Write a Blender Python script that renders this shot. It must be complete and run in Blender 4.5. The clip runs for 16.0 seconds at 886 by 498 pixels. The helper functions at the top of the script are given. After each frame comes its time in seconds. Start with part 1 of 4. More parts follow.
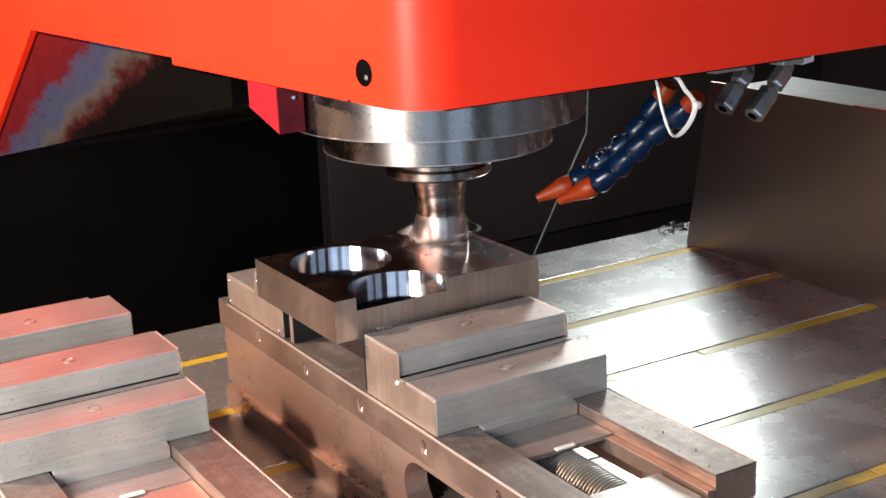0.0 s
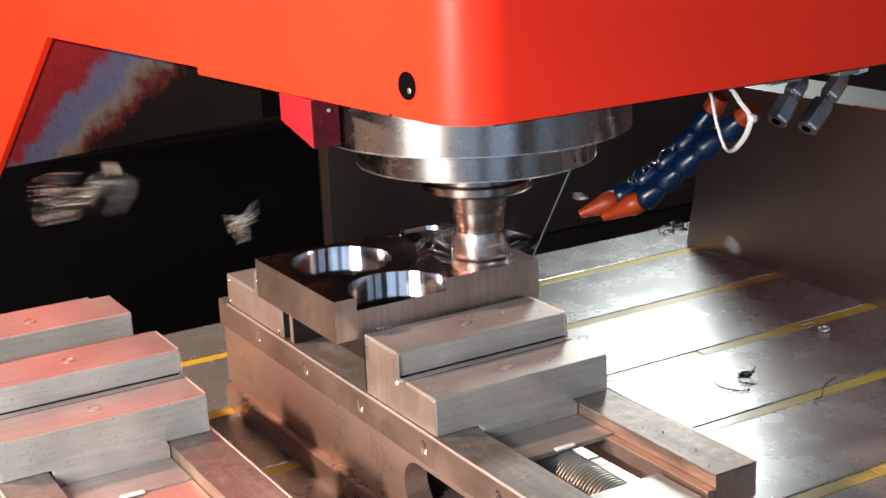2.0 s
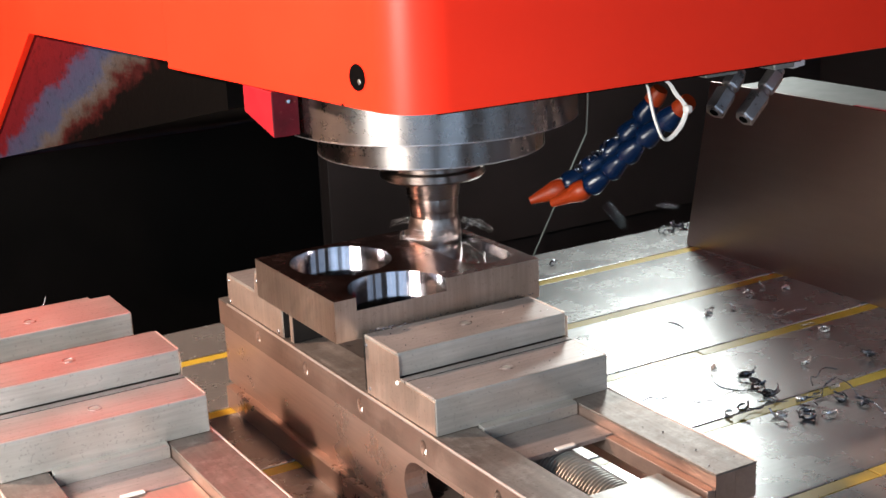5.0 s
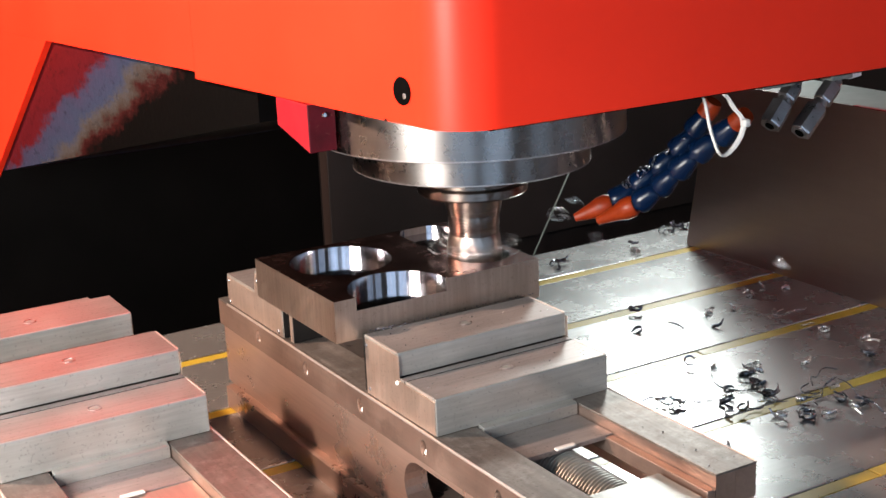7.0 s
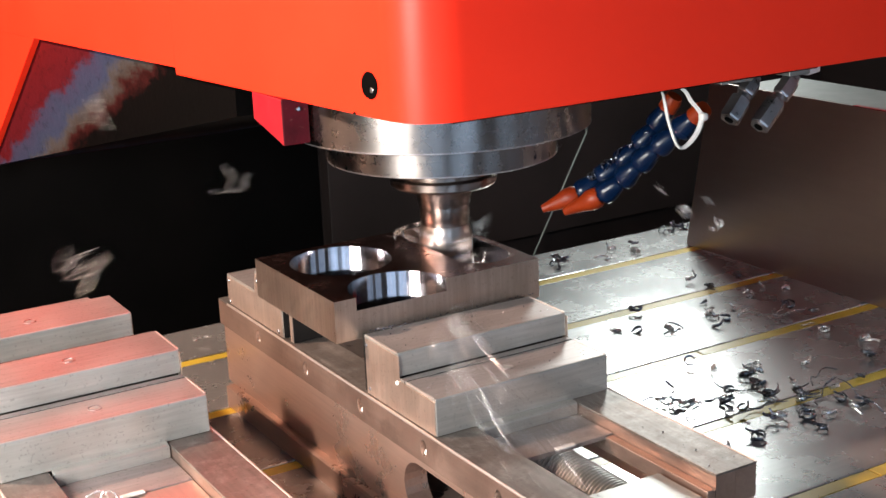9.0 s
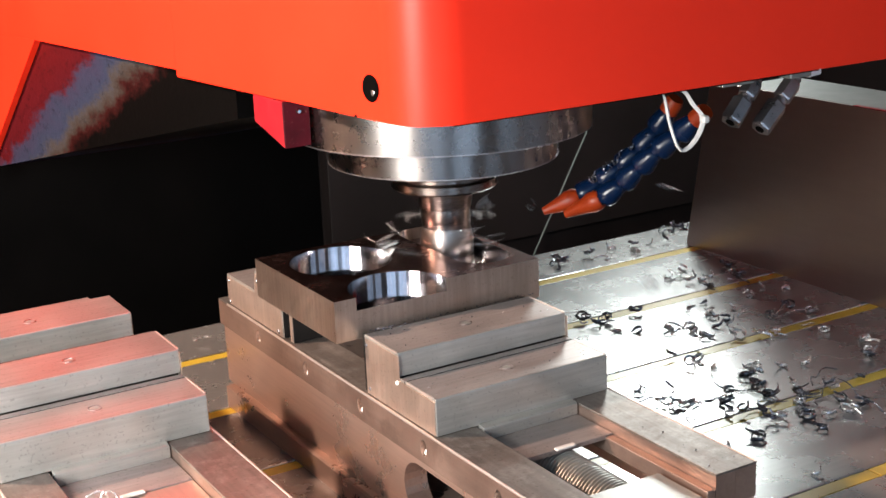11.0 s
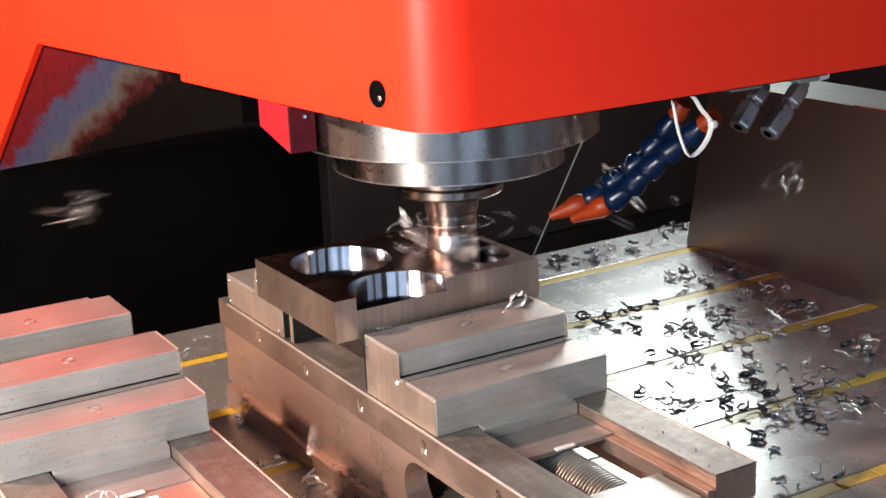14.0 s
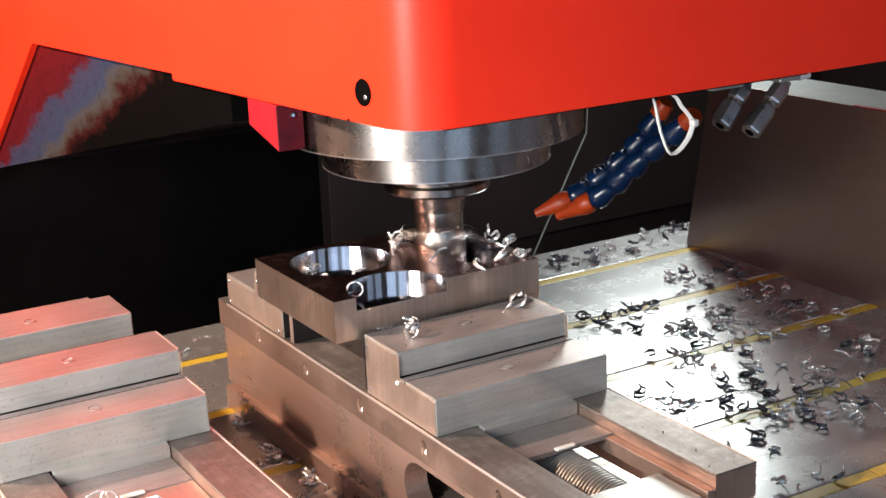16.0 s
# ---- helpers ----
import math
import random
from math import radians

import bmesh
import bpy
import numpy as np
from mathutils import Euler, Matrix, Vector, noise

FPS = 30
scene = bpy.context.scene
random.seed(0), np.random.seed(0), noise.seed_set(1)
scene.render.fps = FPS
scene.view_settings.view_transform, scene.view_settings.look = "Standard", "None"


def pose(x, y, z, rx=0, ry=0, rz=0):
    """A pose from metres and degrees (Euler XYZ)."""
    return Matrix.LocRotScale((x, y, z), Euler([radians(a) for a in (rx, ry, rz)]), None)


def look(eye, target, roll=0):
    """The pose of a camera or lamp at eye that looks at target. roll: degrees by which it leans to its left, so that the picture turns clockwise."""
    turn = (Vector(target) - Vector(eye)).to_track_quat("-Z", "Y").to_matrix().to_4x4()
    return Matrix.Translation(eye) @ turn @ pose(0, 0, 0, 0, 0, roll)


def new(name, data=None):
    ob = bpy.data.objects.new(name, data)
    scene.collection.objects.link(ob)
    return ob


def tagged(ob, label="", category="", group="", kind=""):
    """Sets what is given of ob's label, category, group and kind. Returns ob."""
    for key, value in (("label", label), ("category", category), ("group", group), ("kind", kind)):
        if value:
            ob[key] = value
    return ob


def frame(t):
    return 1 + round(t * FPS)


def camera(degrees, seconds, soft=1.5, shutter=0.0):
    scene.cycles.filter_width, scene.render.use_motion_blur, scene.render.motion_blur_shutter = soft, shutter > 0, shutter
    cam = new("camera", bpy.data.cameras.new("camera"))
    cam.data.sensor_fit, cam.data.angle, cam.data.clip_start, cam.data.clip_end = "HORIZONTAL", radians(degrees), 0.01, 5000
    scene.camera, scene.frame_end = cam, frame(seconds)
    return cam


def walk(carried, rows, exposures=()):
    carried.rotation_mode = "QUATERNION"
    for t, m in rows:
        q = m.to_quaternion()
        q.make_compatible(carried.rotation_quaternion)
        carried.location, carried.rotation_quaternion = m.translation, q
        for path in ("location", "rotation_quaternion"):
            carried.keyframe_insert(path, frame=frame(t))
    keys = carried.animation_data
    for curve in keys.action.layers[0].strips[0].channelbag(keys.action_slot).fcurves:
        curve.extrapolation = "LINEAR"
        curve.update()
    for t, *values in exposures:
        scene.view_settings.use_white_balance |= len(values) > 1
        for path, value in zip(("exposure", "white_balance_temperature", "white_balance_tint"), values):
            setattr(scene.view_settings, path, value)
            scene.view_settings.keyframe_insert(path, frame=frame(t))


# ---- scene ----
# camera: stands still
cam = camera(35.587, 16.0, soft=1.5, shutter=0.5)
EYE = Vector((-0.4405, -0.9987, 0.4233))
YAW, PITCH = radians(30.2042), radians(-16.0168)
AIM = EYE + Vector((math.sin(YAW) * math.cos(PITCH), math.cos(YAW) * math.cos(PITCH), math.sin(PITCH)))
walk(cam, [(0.0, look(EYE, AIM, -2.4058)), (16.0, look(EYE, AIM, -2.4058))], exposures=[(0.0, 0.0), (16.0, 0.0)])

# ---- light ----
world = bpy.data.worlds.new("workshop_air")
scene.world = world
world.use_nodes = True
world.node_tree.nodes["Background"].inputs[0].default_value = (0.9, 0.95, 1.0, 1)
world.node_tree.nodes["Background"].inputs[1].default_value = 0.05


def lamp(name, kind, m, energy, colour, **settings):
    data = bpy.data.lights.new(name, kind)
    data.energy, data.color = energy, colour
    if kind == "AREA":
        data.shape, data.size, data.size_y = "RECTANGLE", settings["size"], settings["size_y"]
    if kind == "SPOT":
        data.spot_size, data.spot_blend, data.shadow_soft_size = settings["spot"], settings["blend"], settings["radius"]
    ob = new(name, data)
    ob.matrix_world = m
    return ob


# two work lamps inside the machine: one behind the side guard, one at the other end
lamp("work_lamp_light", "AREA", look((0.74, 0.43, 0.45), (0.44, 0.08, 0.0)), 6.0, (0.92, 1.0, 0.98), size=0.14, size_y=0.2)
lamp("work_lamp_light", "SPOT", look((-0.95, 0.26, 0.82), (-0.05, -0.12, 0.10)), 185, (1.0, 0.655, 0.49), spot=radians(110), blend=0.5, radius=0.03)
# daylight in the two tall windows of the workshop, and an added fill at front left with no source seen
lamp("window_light", "AREA", look((-1.85, -3.47, 0.55), (-1.85, -2.4, 0.55)), 75, (0.5, 0.72, 1.0), size=3.3, size_y=2.3)
lamp("window_light", "AREA", look((1.95, -3.47, 0.55), (1.95, -2.4, 0.55)), 24, (0.5, 0.72, 1.0), size=2.7, size_y=2.3)
lamp("front_fill_light", "AREA", look((-0.74, -0.55, 0.36), (-0.2, -0.28, 0.1)), 20.0, (1.0, 0.99, 0.95), size=0.3, size_y=0.25)


# ---- materials ----
def base_material(name, rough, metal=0.0):
    mat = bpy.data.materials.new(name)
    mat.use_nodes = True
    nt = mat.node_tree
    b = nt.nodes["Principled BSDF"]
    b.inputs["Roughness"].default_value = rough
    b.inputs["Metallic"].default_value = metal
    return mat, nt, b


def noise_at(nt, scale, detail=4.0, stretch=(1, 1, 1), rough=0.6):
    tc = nt.nodes.new("ShaderNodeTexCoord")
    mp = nt.nodes.new("ShaderNodeMapping")
    mp.inputs["Scale"].default_value = stretch
    n = nt.nodes.new("ShaderNodeTexNoise")
    n.inputs["Scale"].default_value, n.inputs["Detail"].default_value, n.inputs["Roughness"].default_value = scale, detail, rough
    nt.links.new(tc.outputs["Object"], mp.inputs["Vector"])
    nt.links.new(mp.outputs["Vector"], n.inputs["Vector"])
    return n.outputs["Fac"]


def ramp(nt, fac, stops):
    r = nt.nodes.new("ShaderNodeValToRGB")
    el = r.color_ramp.elements
    while len(el) < len(stops):
        el.new(0.5)
    for e, (p, c) in zip(el, stops):
        e.position, e.color = p, (*c, 1)
    nt.links.new(fac, r.inputs["Fac"])
    return r.outputs["Color"]


def rescale(nt, fac, a, b, lo, hi):
    m = nt.nodes.new("ShaderNodeMapRange")
    for i, v in zip((1, 2, 3, 4), (a, b, lo, hi)):
        m.inputs[i].default_value = v
    nt.links.new(fac, m.inputs[0])
    return m.outputs[0]


def mix(nt, fac, a, b, mode="MIX"):
    m = nt.nodes.new("ShaderNodeMix")
    m.data_type, m.blend_type = "RGBA", mode
    for sock, v in ((0, fac), (6, a), (7, b)):
        if isinstance(v, (int, float)):
            m.inputs[sock].default_value = v
        elif isinstance(v, tuple):
            m.inputs[sock].default_value = (*v, 1)
        else:
            nt.links.new(v, m.inputs[sock])
    return m.outputs[2]


def bump(nt, b, fac, strength, distance=0.001):
    n = nt.nodes.new("ShaderNodeBump")
    n.inputs["Strength"].default_value, n.inputs["Distance"].default_value = strength, distance
    nt.links.new(fac, n.inputs["Height"])
    nt.links.new(n.outputs["Normal"], b.inputs["Normal"])


def steel(name, dark, light, rough=(0.25, 0.42), scale=18.0, grain=(1, 1, 1), grain_scale=260.0, metal=1.0, relief=0.05, stain=None, squash=(1, 1, 1), streak=0.08, pits=0.10, depth=0.0006, broad_film=0.35):
    """Machined steel: faint grain in one direction, cloudy oil film, small pits and specks."""
    mat, nt, b = base_material(name, 0.35, metal)
    clouds = noise_at(nt, scale, 5, squash)
    broad = noise_at(nt, scale * 0.3, 3)
    fine = noise_at(nt, grain_scale, 3, grain)
    col = ramp(nt, clouds, [(0.3, dark), (0.72, light)])
    col = mix(nt, rescale(nt, broad, 0.35, 0.65, 0.0, broad_film), col, tuple(0.62 * c for c in dark))
    col = mix(nt, rescale(nt, fine, 0.3, 0.7, 0.0, streak), col, tuple(0.4 * c for c in dark))
    col = mix(nt, rescale(nt, noise_at(nt, 520, 2, rough=0.4), 0.64, 0.70, 0.0, pits), col, tuple(0.3 * c for c in dark))
    if stain:
        spots = noise_at(nt, scale * 2.2, 6, rough=0.75)
        col = mix(nt, rescale(nt, spots, 0.5, 0.72, 0.0, 0.55), col, stain)
    nt.links.new(col, b.inputs["Base Color"])
    nt.links.new(rescale(nt, mix(nt, 0.5, clouds, noise_at(nt, scale * 4, 5, rough=0.7)), 0.35, 0.65, *rough), b.inputs["Roughness"])
    bump(nt, b, fine, relief, depth)
    return mat


def turned_steel(name, dark, light, scale=26):
    """Steel turned on a lathe: fine rings round the axis stretch every gleam across them."""
    mat = steel(name, dark, light, (0.26, 0.29), scale, (0.3, 0.3, 8), 160, relief=0.0, pits=0.0, squash=(1, 1, 0.02), streak=0.1, broad_film=0.0)
    nt = mat.node_tree
    b = next(n for n in nt.nodes if n.type == "BSDF_PRINCIPLED")
    tangent = nt.nodes.new("ShaderNodeTangent")
    tangent.direction_type, tangent.axis = "RADIAL", "Z"
    nt.links.new(tangent.outputs[0], b.inputs["Tangent"])
    b.inputs["Anisotropic"].default_value = 0.6
    b.inputs["Anisotropic Rotation"].default_value = 0.25
    return mat


def plain(name, a, c, rough=0.5, scale=30.0, metal=0.0, relief=0.1, coat=0.0, spec=0.5):
    mat, nt, b = base_material(name, rough, metal)
    n = noise_at(nt, scale, 6)
    nt.links.new(ramp(nt, n, [(0.3, a), (0.7, c)]), b.inputs["Base Color"])
    nt.links.new(rescale(nt, noise_at(nt, scale * 0.3, 4), 0.3, 0.7, rough * 0.85, min(1.0, rough * 1.2)), b.inputs["Roughness"])
    b.inputs["Coat Weight"].default_value = coat
    b.inputs["Specular IOR Level"].default_value = spec
    bump(nt, b, noise_at(nt, scale * 8, 3), relief, 0.0005)
    return mat


M_VISE = steel("vise_steel", (0.54, 0.38, 0.31), (0.68, 0.505, 0.425), (0.26, 0.35), 9, (1, 0.05, 1), 420, metal=0.84, streak=0.2, relief=0.03, pits=0.0)
M_JAW = steel("jaw_steel", (0.47, 0.455, 0.425), (0.60, 0.585, 0.55), (0.28, 0.38), 24, (0.06, 1, 1), 420, metal=0.78, streak=0.28, relief=0.04, pits=0.3)
# darker copy of the jaw steel, dark reflections of upper faces put into its colour
M_TOPSHADE = steel("shaded_top_steel", (0.26, 0.225, 0.215), (0.37, 0.325, 0.312), (0.36, 0.46), 24, (0.06, 1, 1), 420, metal=0.64, streak=0.3, relief=0.025, pits=0.45)
M_JAWEND = steel("jaw_end_steel", (0.52, 0.4, 0.33), (0.66, 0.53, 0.45), (0.3, 0.42), 24, (1, 1, 0.06), 300, metal=0.85, streak=0.22, relief=0.03, pits=0.25)
M_TABLE = steel("table_steel", (0.41, 0.408, 0.405), (0.52, 0.515, 0.505), (0.235, 0.30), 6, (0.05, 1, 1), 220, metal=0.76, streak=0.22, relief=0.02, pits=0.12)
M_BLOCK = steel("workpiece_steel", (0.45, 0.345, 0.28), (0.60, 0.475, 0.395), (0.27, 0.40), 30, (1, 1, 0.04), 330, metal=0.96, streak=0.35, relief=0.03, squash=(1, 1, 0.2), pits=0.2)
M_SAWN = steel("workpiece_skin", (0.22, 0.11, 0.10), (0.34, 0.19, 0.165), (0.20, 0.30), 14, (0.1, 1, 1), 300)
M_BRIGHT = steel("freshly_cut_steel", (0.55, 0.55, 0.58), (0.78, 0.78, 0.8), (0.10, 0.17), 70, (1, 1, 0.02), 150, squash=(1, 1, 0.02), relief=0.25, pits=0.0, streak=0.5, depth=0.0008)
M_GROUND = turned_steel("spindle_steel", (0.185, 0.165, 0.155), (0.28, 0.252, 0.24))
M_TOOL = turned_steel("tool_holder_steel", (0.145, 0.118, 0.104), (0.25, 0.205, 0.182), 50)
M_CUTTER = steel("cutter_steel", (0.25, 0.21, 0.19), (0.4, 0.345, 0.31), (0.26, 0.36), 60, (0.3, 0.3, 6), 200)
M_SCREW = steel("screw_steel", (0.24, 0.24, 0.225), (0.36, 0.36, 0.34), (0.36, 0.48), 60, metal=0.6)
# near-black that puts the shade of the clamping gaps into the colour
M_GAPSHADE = plain("gap_shade_steel", (0.007, 0.006, 0.006), (0.014, 0.012, 0.011), 0.5, 60, spec=0.08)
M_GROOVESHADE = plain("oily_groove_shade", (0.018, 0.015, 0.013), (0.05, 0.043, 0.038), 0.5, 90, spec=0.2)
# paler steel that paints the highlights along edges
M_EDGE = steel("edge_highlight_steel", (0.66, 0.58, 0.53), (0.72, 0.64, 0.6), (0.28, 0.34), 20, metal=0.8, relief=0.0, streak=0.0, pits=0.0)
M_FLOORCUT = steel("milled_floor_steel", (0.44, 0.37, 0.37), (0.58, 0.50, 0.50), (0.06, 0.12), 40, (1, 1, 1), 200, relief=0.02, broad_film=0.15)
M_CHIP = steel("chip_steel", (0.55, 0.54, 0.54), (0.82, 0.81, 0.8), (0.2, 0.34), 300, metal=0.85)
M_CHIPDARK = steel("dark_chip_steel", (0.08, 0.085, 0.1), (0.22, 0.22, 0.25), (0.2, 0.35), 300)
M_GUARD = steel("guard_sheet", (0.42, 0.325, 0.305), (0.48, 0.38, 0.358), (0.31, 0.345), 7, (1, 0.1, 1), 120, pits=0.03, broad_film=0.2)
M_RED = plain("red_paint", (0.56, 0.018, 0.0055), (0.62, 0.0225, 0.0075), 0.45, 6, relief=0.04, spec=0.16)
M_REDDARK = plain("red_block_paint", (0.17, 0.006, 0.011), (0.23, 0.01, 0.014), 0.5, 40, spec=0.12)
M_BLACK = plain("black_sheet", (0.0009, 0.0009, 0.0009), (0.002, 0.0018, 0.0018), 0.55, 8, relief=0.05, spec=0.03)
M_DARK = plain("dark_grey_sheet", (0.012, 0.0088, 0.008), (0.02, 0.0145, 0.0135), 0.4, 7, relief=0.05, spec=0.25)
M_YELLOW = plain("yellow_plastic", (0.34, 0.235, 0.022), (0.47, 0.345, 0.04), 0.34, 24)
M_BLUE = plain("blue_plastic", (0.0006, 0.0038, 0.015), (0.0011, 0.0068, 0.024), 0.24, 50, spec=0.2)
M_ORANGE = plain("orange_plastic", (0.12, 0.011, 0.0016), (0.2, 0.022, 0.003), 0.42, 50, spec=0.18)
M_WHITE = plain("white_plastic_and_glint", (0.72, 0.71, 0.69), (0.85, 0.84, 0.82), 0.45, 50)
M_NYLON = plain("nylon", (0.36, 0.34, 0.33), (0.46, 0.44, 0.42), 0.45, 50)
# near-black that stands for the shade inside holes and nicks
M_HOLESHADE = plain("hole_shade", (0.0006, 0.0005, 0.0005), (0.0012, 0.001, 0.001), 0.7, 60, spec=0.02)
M_PLATED = steel("plated_fitting", (0.28, 0.25, 0.25), (0.44, 0.4, 0.4), (0.25, 0.38), 60, metal=0.9)
M_FLANGE = plain("grey_green_paint", (0.1, 0.115, 0.105), (0.15, 0.165, 0.15), 0.6, 30)
M_RAIL = steel("rail_steel", (0.28, 0.195, 0.16), (0.4, 0.29, 0.24), (0.38, 0.48), 24, (1, 0.05, 1), 300, metal=0.86, relief=0.03, streak=0.2, stain=(0.17, 0.12, 0.095))
M_RAILTOP = steel("worn_rail_top", (0.16, 0.138, 0.122), (0.28, 0.243, 0.22), (0.44, 0.6), 40, (1, 0.05, 1), 300, metal=0.85, relief=0.04, streak=0.35, pits=0.4, squash=(1, 0.3, 1), stain=(0.36, 0.34, 0.32))
M_BOUNCE = plain("pale_grey_paint", (0.5, 0.5, 0.49), (0.6, 0.6, 0.58), 0.5, 5)
M_WALL = plain("workshop_wall_paint", (0.42, 0.4, 0.38), (0.5, 0.48, 0.45), 0.8, 3)
M_FLOOR = plain("workshop_concrete", (0.2, 0.19, 0.18), (0.28, 0.27, 0.25), 0.7, 4)


def worn_paint():
    """Old red coat rubbed through to blue primer and bare grey casting."""
    mat, nt, b = base_material("worn_casting_paint", 0.55)
    b.inputs["Specular IOR Level"].default_value = 0.04
    tc = nt.nodes.new("ShaderNodeTexCoord")
    sep = nt.nodes.new("ShaderNodeSeparateXYZ")
    nt.links.new(tc.outputs["Object"], sep.inputs[0])
    along = nt.nodes.new("ShaderNodeMath")
    along.operation = "MULTIPLY_ADD"
    along.inputs[1].default_value = 0.5
    nt.links.new(sep.outputs["Y"], along.inputs[0])
    nt.links.new(sep.outputs["Z"], along.inputs[2])
    wob = nt.nodes.new("ShaderNodeMath")
    wob.operation = "MULTIPLY_ADD"
    wob.inputs[1].default_value = 0.075
    nt.links.new(noise_at(nt, 30, 8, (1, 0.5, 1), rough=0.75), wob.inputs[0])
    nt.links.new(along.outputs[0], wob.inputs[2])
    f = rescale(nt, wob.outputs[0], 0.2875, 0.4575, 0.0, 1.0)
    col = ramp(nt, f, [(0.0, (0.0007, 0.0006, 0.0006)), (0.26, (0.001, 0.0007, 0.0007)), (0.32, (0.016, 0.003, 0.003)), (0.37, (0.022, 0.017, 0.015)), (0.42, (0.028, 0.026, 0.027)),
                       (0.48, (0.016, 0.021, 0.04)), (0.6, (0.02, 0.019, 0.038)), (0.66, (0.04, 0.0034, 0.0055)), (1.0, (0.056, 0.0032, 0.004))])
    col = mix(nt, rescale(nt, noise_at(nt, 150, 6, (1, 0.5, 1), rough=0.85), 0.54, 0.62, 0.0, 0.45), col, (0.0012, 0.001, 0.001))
    nt.links.new(col, b.inputs["Base Color"])
    bump(nt, b, noise_at(nt, 160, 4), 0.3, 0.001)
    return mat


M_WORN = worn_paint()


def scuffed_shade_paint():
    """Crimson coat dimmed for shade, chipped to dark metal and smeared with blue marking ink."""
    mat, nt, b = base_material("scuffed_crimson_shade", 0.55)
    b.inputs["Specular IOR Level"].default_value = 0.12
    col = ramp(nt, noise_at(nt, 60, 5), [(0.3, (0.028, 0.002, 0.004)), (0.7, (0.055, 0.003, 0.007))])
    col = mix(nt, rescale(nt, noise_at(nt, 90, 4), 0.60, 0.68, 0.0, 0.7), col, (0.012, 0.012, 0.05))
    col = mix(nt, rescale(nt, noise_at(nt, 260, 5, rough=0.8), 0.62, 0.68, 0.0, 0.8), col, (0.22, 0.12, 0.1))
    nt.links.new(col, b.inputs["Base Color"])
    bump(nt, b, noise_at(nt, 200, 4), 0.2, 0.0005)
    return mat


M_SCUFFSHADE = scuffed_shade_paint()


# ---- building helpers ----
def part(name, bm, material, parent=None, label=""):
    """Links a bmesh as one mesh object, under its thing if there is one."""
    bmesh.ops.recalc_face_normals(bm, faces=bm.faces)
    me = bpy.data.meshes.new(name)
    bm.to_mesh(me)
    bm.free()
    for m in material if isinstance(material, (list, tuple)) else [material]:
        me.materials.append(m)
    ob = new(name, me)
    ob.parent = parent
    if label:
        ob["label"] = label
    return ob


def thing(name, label, category, group="", at=(0, 0, 0)):
    ob = new(name)
    ob.empty_display_size = 0.02
    ob.location = at
    return tagged(ob, label, category, group)


def add_box(bm, lo, hi, bevel=0.0, segments=2):
    c = [(a + b) / 2 for a, b in zip(lo, hi)]
    s = [abs(b - a) for a, b in zip(lo, hi)]
    out = bmesh.ops.create_cube(bm, size=1.0, matrix=Matrix.Translation(c) @ Matrix.Diagonal((*s, 1)))
    if bevel:
        edges = {e for v in out["verts"] for e in v.link_edges}
        bmesh.ops.bevel(bm, geom=list(edges), offset=bevel, segments=segments, affect="EDGES", profile=0.5)


def box(lo, hi, bevel=0.0006, segments=2):
    bm = bmesh.new()
    add_box(bm, lo, hi, bevel, segments)
    return bm


def prism(points, a, b, axis="z", bevel=0.0):
    """A polygon swept from a to b: points are (x, y) for z, (y, z) for x, (x, z) for y."""
    put = {"z": lambda p, h: (p[0], p[1], h), "x": lambda p, h: (h, p[0], p[1]), "y": lambda p, h: (p[0], h, p[1])}[axis]
    bm = bmesh.new()
    low = [bm.verts.new(put(p, a)) for p in points]
    high = [bm.verts.new(put(p, b)) for p in points]
    n = len(points)
    bm.faces.new(low)
    bm.faces.new(high[::-1])
    for i in range(n):
        bm.faces.new((low[i], low[(i + 1) % n], high[(i + 1) % n], high[i]))
    if bevel:
        bmesh.ops.bevel(bm, geom=bm.edges[:], offset=bevel, segments=2, affect="EDGES", profile=0.5)
    return bm


def lathe(profile, sides=64, centre=(0, 0)):
    """Turns a profile of (radius, height) about the upright axis."""
    bm = bmesh.new()
    rings = []
    for r, z in profile:
        if r < 1e-6:
            rings.append([bm.verts.new((centre[0], centre[1], z))] * sides)
        else:
            rings.append([bm.verts.new((centre[0] + r * math.cos(2 * math.pi * k / sides), centre[1] + r * math.sin(2 * math.pi * k / sides), z)) for k in range(sides)])
    for p, q in zip(rings, rings[1:]):
        for k in range(sides):
            vs = list(dict.fromkeys((p[k], p[(k + 1) % sides], q[(k + 1) % sides], q[k])))
            if len(vs) > 2:
                bm.faces.new(vs)
    return bm


def smooth(ob, angle=35):
    me = ob.data
    for p in me.polygons:
        p.use_smooth = True
    bm = bmesh.new()
    bm.from_mesh(me)
    for e in bm.edges:
        if len(e.link_faces) == 2 and e.calc_face_angle() > radians(angle):
            e.smooth = False
    bm.to_mesh(me)
    bm.free()
    return ob


def turned(bm, m):
    bmesh.ops.transform(bm, matrix=m, verts=bm.verts[:])
    return bm


def along(a, b):
    """A pose at a whose z points to b."""
    a, b = Vector(a), Vector(b)
    return Matrix.Translation(a) @ (b - a).to_track_quat("Z", "Y").to_matrix().to_4x4()


def structure(name, bm, material, label, category):
    return tagged(part(name, bm, material), label, category, kind="structure")


